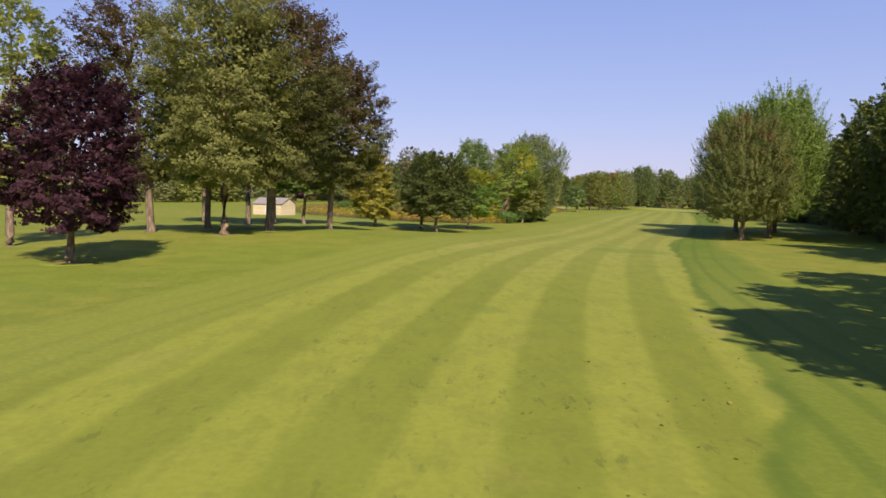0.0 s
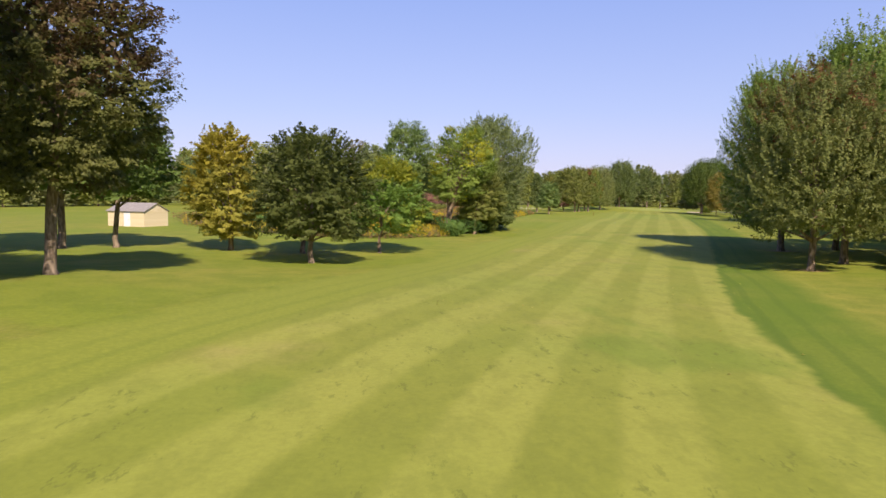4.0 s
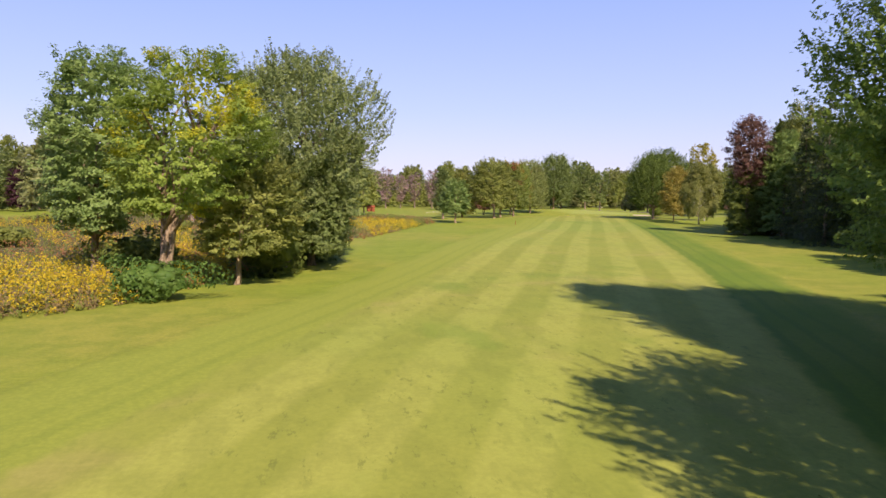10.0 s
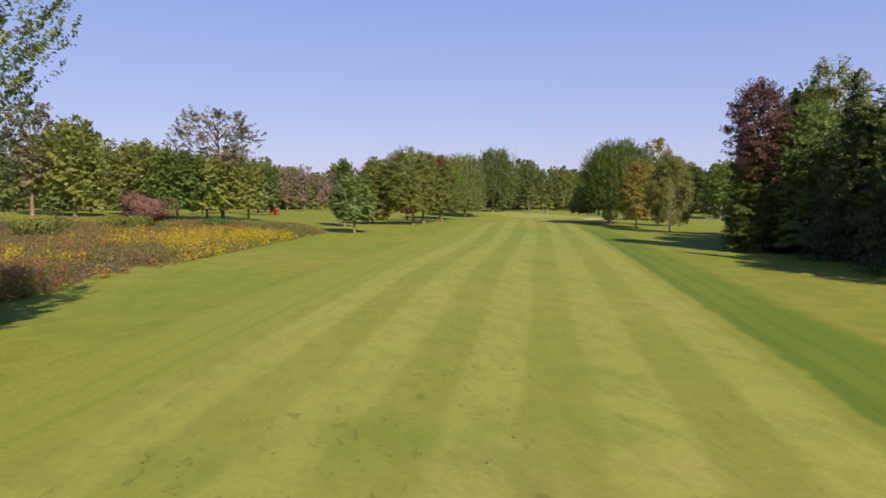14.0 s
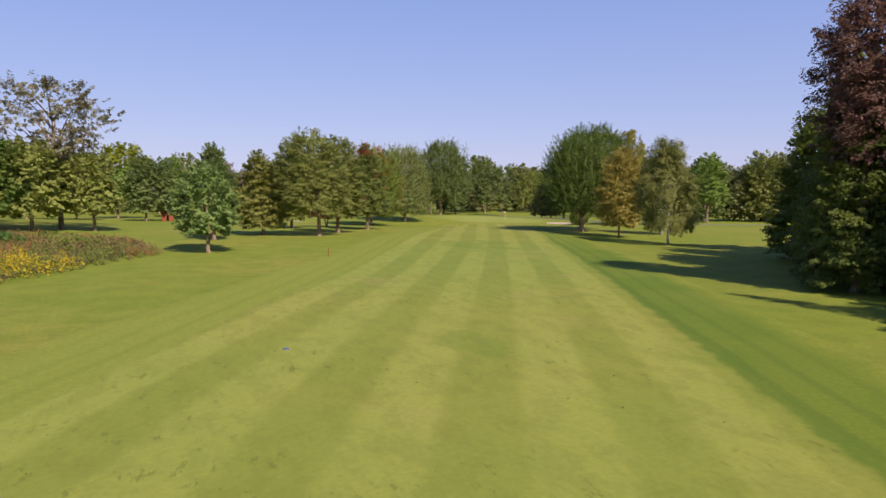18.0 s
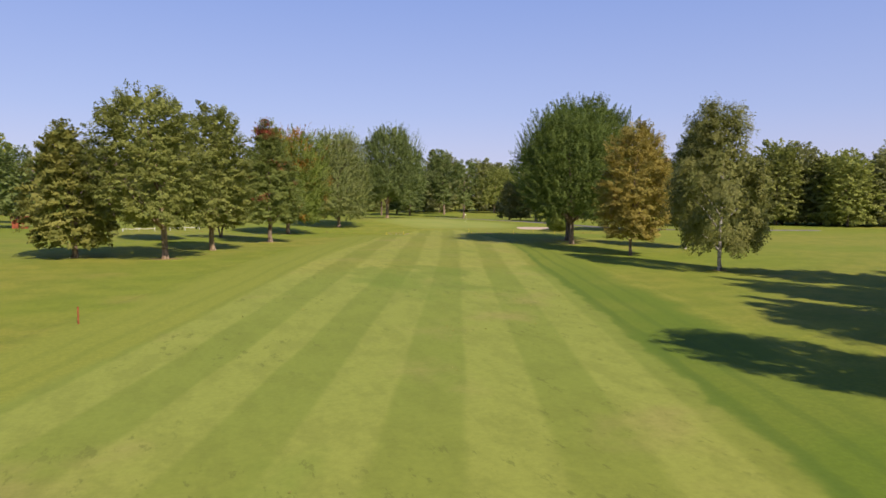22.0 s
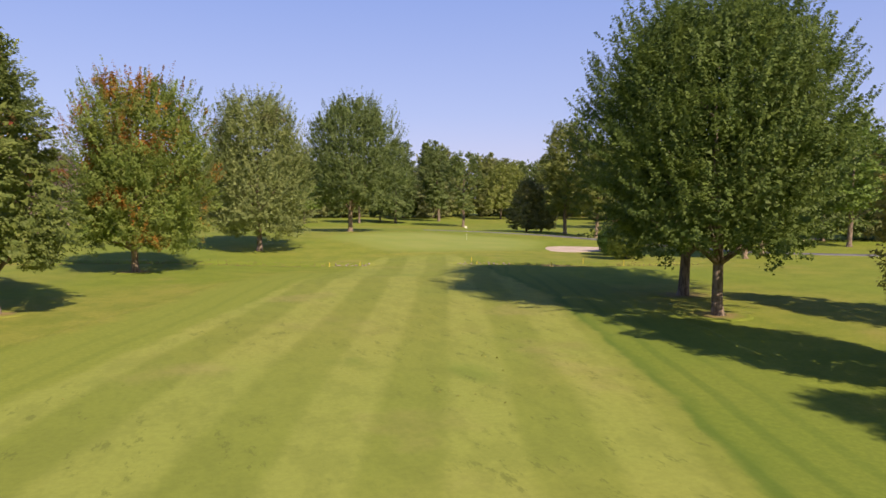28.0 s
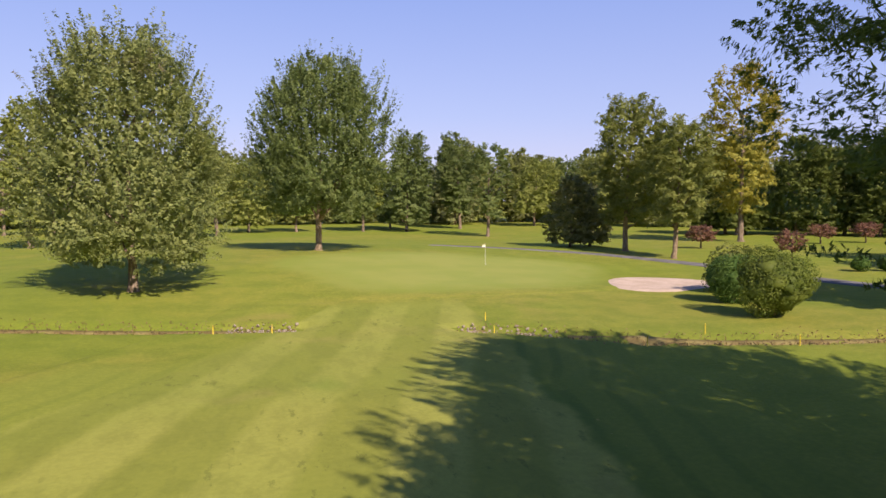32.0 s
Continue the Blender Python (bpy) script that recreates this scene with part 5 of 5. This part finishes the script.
# ---- what the golfers use ----
def box(name, sx, sy, sz, mat, parent, at, turn=0.0, bevel=0.02, label=""):
    bm = bmesh.new()
    bmesh.ops.create_cube(bm, size=1.0)
    bmesh.ops.scale(bm, vec=(sx, sy, sz), verts=bm.verts)
    bmesh.ops.bevel(bm, geom=bm.edges[:], offset=bevel, segments=2, affect="EDGES")
    me = bpy.data.meshes.new(name)
    bm.to_mesh(me)
    bm.free()
    me.materials.append(mat)
    ob = part(name, me, parent, label)
    ob.matrix_local = pose(*at, 0, 0, turn)
    return ob


def rod(name, points, radii, mat, parent, sides=8, label=""):
    return part(name, mesh_of(name, *tube(points, radii, sides), mat), parent, label)


def stake(x, y, h=0.45):
    root = empty("hazard_stake", x, y, "short yellow-painted hazard stake beside the ditch", "stake", "hazard stakes")
    box("post", 0.05, 0.05, h + 0.2, YELLOW_PAINT, root, (0, 0, h / 2 - 0.1), random.uniform(0, 90), 0.012)
    rod("tip", ((0, 0, h), (0, 0, h + 0.05), (0, 0, h + 0.08)), (0.034, 0.022, 0.005), YELLOW_PAINT, root, 4)


for x, y in ((92.8, 315.4), (95.9, 315.0), (107.4, 311.0), (107.9, 313.9), (117.4, 306.7), (119.6, 302.7), (112.7, 304.6), (160, 337), (163, 340), (168, 339)):
    stake(x, y)
# flag
root = empty("golf_flag", 117.0, 340.3, "pale yellow flag on a thin white pole in the green's hole", "flag")
rod("pole", ((0, 0, -0.1), (0, 0, 1.0), (0, 0, 2.1)), (0.016, 0.014, 0.012), WHITE_PAINT, root)
u, v = np.meshgrid(np.linspace(0, 0.32, 9), np.linspace(1.84, 2.06, 6))
fold = 0.04 * np.sin(u * 20) * u / 0.36
fv = np.concatenate([np.stack([-u, fold + s, v - 0.12 * u], -1).reshape(-1, 3) for s in (0.003, -0.003)])
ff = np.concatenate([grid_faces(9, 6), grid_faces(9, 6)[:, ::-1] + 54])
part("cloth", mesh_of("cloth", fv, ff, FLAG), root)
ring = [(0.055 * math.cos(a), 0.055 * math.sin(a), 0.085) for a in np.linspace(0, 2 * math.pi, 17)]
rod("cup", ring, [0.012] * 17, WHITE_PAINT, root, 6, "white rim of the hole")
# distance post and plate
root = empty("distance_stake", 58.2, 231.1, "slim faded red wooden stake on the fairway's edge", "stake")
box("post", 0.075, 0.075, 1.0, STAKE_RED, root, (0, 0, 0.3), 12, 0.012)
rod("tip", ((0, 0, 0.79), (0, 0, 0.83), (0, 0, 0.86)), (0.05, 0.03, 0.006), STAKE_RED, root, 4)
for x, y in ((52.6, 190.5),):
    root = empty("distance_plate", x, y, "small flat blue plate set in the fairway", "plate")
    rod("plate", ((0, 0, 0.0), (0, 0, 0.05), (0, 0, 0.065)), (0.13, 0.13, 0.12), BLUE_PLATE, root, 18)
    rod("rim", ((0, 0, 0.0), (0, 0, 0.048)), (0.138, 0.138), BLUE_PLATE, root, 18)
# rope fence behind the maples
root = empty("rope_fence", 49.0, 321.5, "low white rope fence on short posts", "fence")
for i in range(6):
    rod("post", ((i * 2.4, i * 0.9, -0.15), (i * 2.4, i * 0.9, 0.5)), (0.05, 0.045), WHITE_PAINT, root)
for i in range(5):
    s = np.linspace(0, 1, 7)
    rod("rope", np.stack([(i + s) * 2.4, (i + s) * 0.9, 0.46 - 0.10 * s * (1 - s) * 4], 1), [0.03] * 7, WHITE_PAINT, root, 6)


def shed(name, x, y, turn, w, d, h, wall, roof, label, open_front=False):
    """A small gabled building of boards, with a shingled roof, door and eaves."""
    root = empty(name, x, y, label, "shed", turn=turn)
    n = int(w / 0.45)
    for i in range(n):
        if not (open_front and 2 <= i < n - 2) and not (not open_front and n // 2 - 1 <= i <= n // 2 + 1):
            box("board", w / n - 0.012, 0.06, h, wall, root, (-w / 2 + (i + 0.5) * w / n, -d / 2, h / 2 - 0.05), 0, 0.006)
        box("board", w / n - 0.012, 0.06, h, wall, root, (-w / 2 + (i + 0.5) * w / n, d / 2, h / 2 - 0.05), 0, 0.006)
    k = int(d / 0.45)
    for i in range(k):
        for s in (-1, 1):
            box("board", 0.06, d / k - 0.012, h, wall, root, (s * w / 2, -d / 2 + (i + 0.5) * d / k, h / 2 - 0.05), 0, 0.006)
    for s in (-1, 1):
        pitch = box("roof", w + 0.5, d / 2 / math.cos(0.45) + 0.35, 0.10, roof, root, (0, 0, 0), 0, 0.02)
        pitch.matrix_local = pose(0, s * (d / 4 + 0.08), h + d / 4 * math.tan(0.45) - 0.08, math.degrees(-s * 0.45))
        gable = [(s * w / 2 - 0.03, -d / 2, h - 0.06), (s * w / 2 - 0.03, d / 2, h - 0.06), (s * w / 2 - 0.03, 0, h - 0.1 + d / 2 * math.tan(0.45))]
        gable += [(px + 0.06, py, pz) for px, py, pz in gable]
        part("gable", mesh_of("gable", gable, ((0, 1, 2), (5, 4, 3), (0, 3, 4, 1), (1, 4, 5, 2), (2, 5, 3, 0)), wall, False), root)
    if not open_front:
        door = box("door", w / n * 3 - 0.06, 0.05, h - 0.25, WHITE_PAINT, root, (-w / 2 + (n // 2 + 0.5) * w / n, -d / 2 + 0.02, (h - 0.25) / 2), 0, 0.01, "white boarded door")
        rod("knob", ((0.4, -0.02, 0), (0.4, -0.10, 0)), (0.03, 0.045), DARK_POST, door)
    return root


shed("garden_shed", -37.0, 150.0, -24, 7.5, 5.0, 2.5, CREAM_BOARD, SHINGLE, "cream boarded shed with grey shingled roof and white door")
shed("shelter_hut", 30.5, 336.0, 10, 2.4, 1.9, 1.7, RED_BOARD, RED_BOARD, "small red-brown boarded shelter on the far grass", True)

# ---- rocks at the ditch's two ends ----
bm = bmesh.new()
bmesh.ops.create_icosphere(bm, subdivisions=1, radius=0.5)
ROCKS = []
for i in range(5):
    me = bpy.data.meshes.new("rock")
    b2 = bm.copy()
    for vert in b2.verts:
        vert.co *= 1 + 0.45 * noise.noise(vert.co * 2.3 + Vector((i * 5.1, 0, 0)))
        vert.co.z *= 0.7
    b2.to_mesh(me)
    b2.free()
    me.materials.append(STONE)
    ROCKS.append(me)
bm.free()
r = np.random.default_rng(12)
for (ax, ay), (bx, by), count in (((93.5, 317.2), (97.4, 316.6), 70), ((106.2, 312.7), (110.2, 309.8), 80)):
    root = empty("rock_pile", ax, ay, "pale rough rocks lining the ditch's end", "rocks", z=0.0)
    for _ in range(count):
        s = r.uniform(0, 1)
        x, y = ax + (bx - ax) * s + r.normal(0, 0.15), ay + (by - ay) * s + r.normal(0, 0.55)
        k = r.uniform(0.09, 0.24)
        ob = part("rock", ROCKS[r.integers(5)], root)
        ob.matrix_local = Matrix.Translation((x - ax, y - ay, float(land(x, y)) + 0.12 + k * 0.12)) @ Euler(r.uniform(0, 6, 3)).to_matrix().to_4x4() @ Matrix.Diagonal((k, k, k, 1))

# ---- dry grass along the ditch, clippings on the fairway ----
r = np.random.default_rng(14)
pts = []
for line in DITCHES:
    for (ax, ay), (bx, by) in zip(line[:-1], line[1:]):
        n = int(70 * math.hypot(bx - ax, by - ay))
        s = r.uniform(0, 1, n)
        nx, ny = -(by - ay), bx - ax
        q = math.hypot(nx, ny)
        o = r.normal(0, 0.75, n)
        pts.append(np.stack([ax + (bx - ax) * s + nx / q * o, ay + (by - ay) * s + ny / q * o], 1))
pts = np.concatenate(pts)
z = land(pts[:, 0], pts[:, 1]) + r.uniform(0.02, 0.15, len(pts))
n = np.stack([r.normal(0, 1, len(pts)), r.normal(0, 1, len(pts)), np.full(len(pts), 0.4)], 1)
tagged(new("ditch_grass", cards_mesh("ditch_grass", np.column_stack([pts, z]), n, r.uniform(0.10, 0.24, len(pts)), LEAF["straw"], r, 0.3)), "short dry tufts along the ditch banks", "grass", kind="stuff")
k = 1500
cy = r.uniform(5, 300, k * 3)
cu = r.uniform(-10, 10, k * 3)
ok = np.array([noise.noise((u * 0.12, v * 0.045, 4.0)) + 0.6 * noise.noise((u * 0.5, v * 0.3, 9.0)) > 0.30 for u, v in zip(cu, cy)])
cy, cu = cy[ok][:k], cu[ok][:k]
cx = np.interp(cy, fy, fx) + cu
c = np.column_stack([cx, cy, land(cx, cy) + 0.06])
n = np.column_stack([r.normal(0, 0.3, len(cx)), r.normal(0, 0.3, len(cx)), np.ones(len(cx))])
tagged(new("grass_clippings", cards_mesh("grass_clippings", c, n, r.uniform(0.05, 0.14, len(cx)), LEAF["clip"], r, 0.8)), "scattered dark clumps of grass clippings on the fairway", "clippings", kind="stuff")
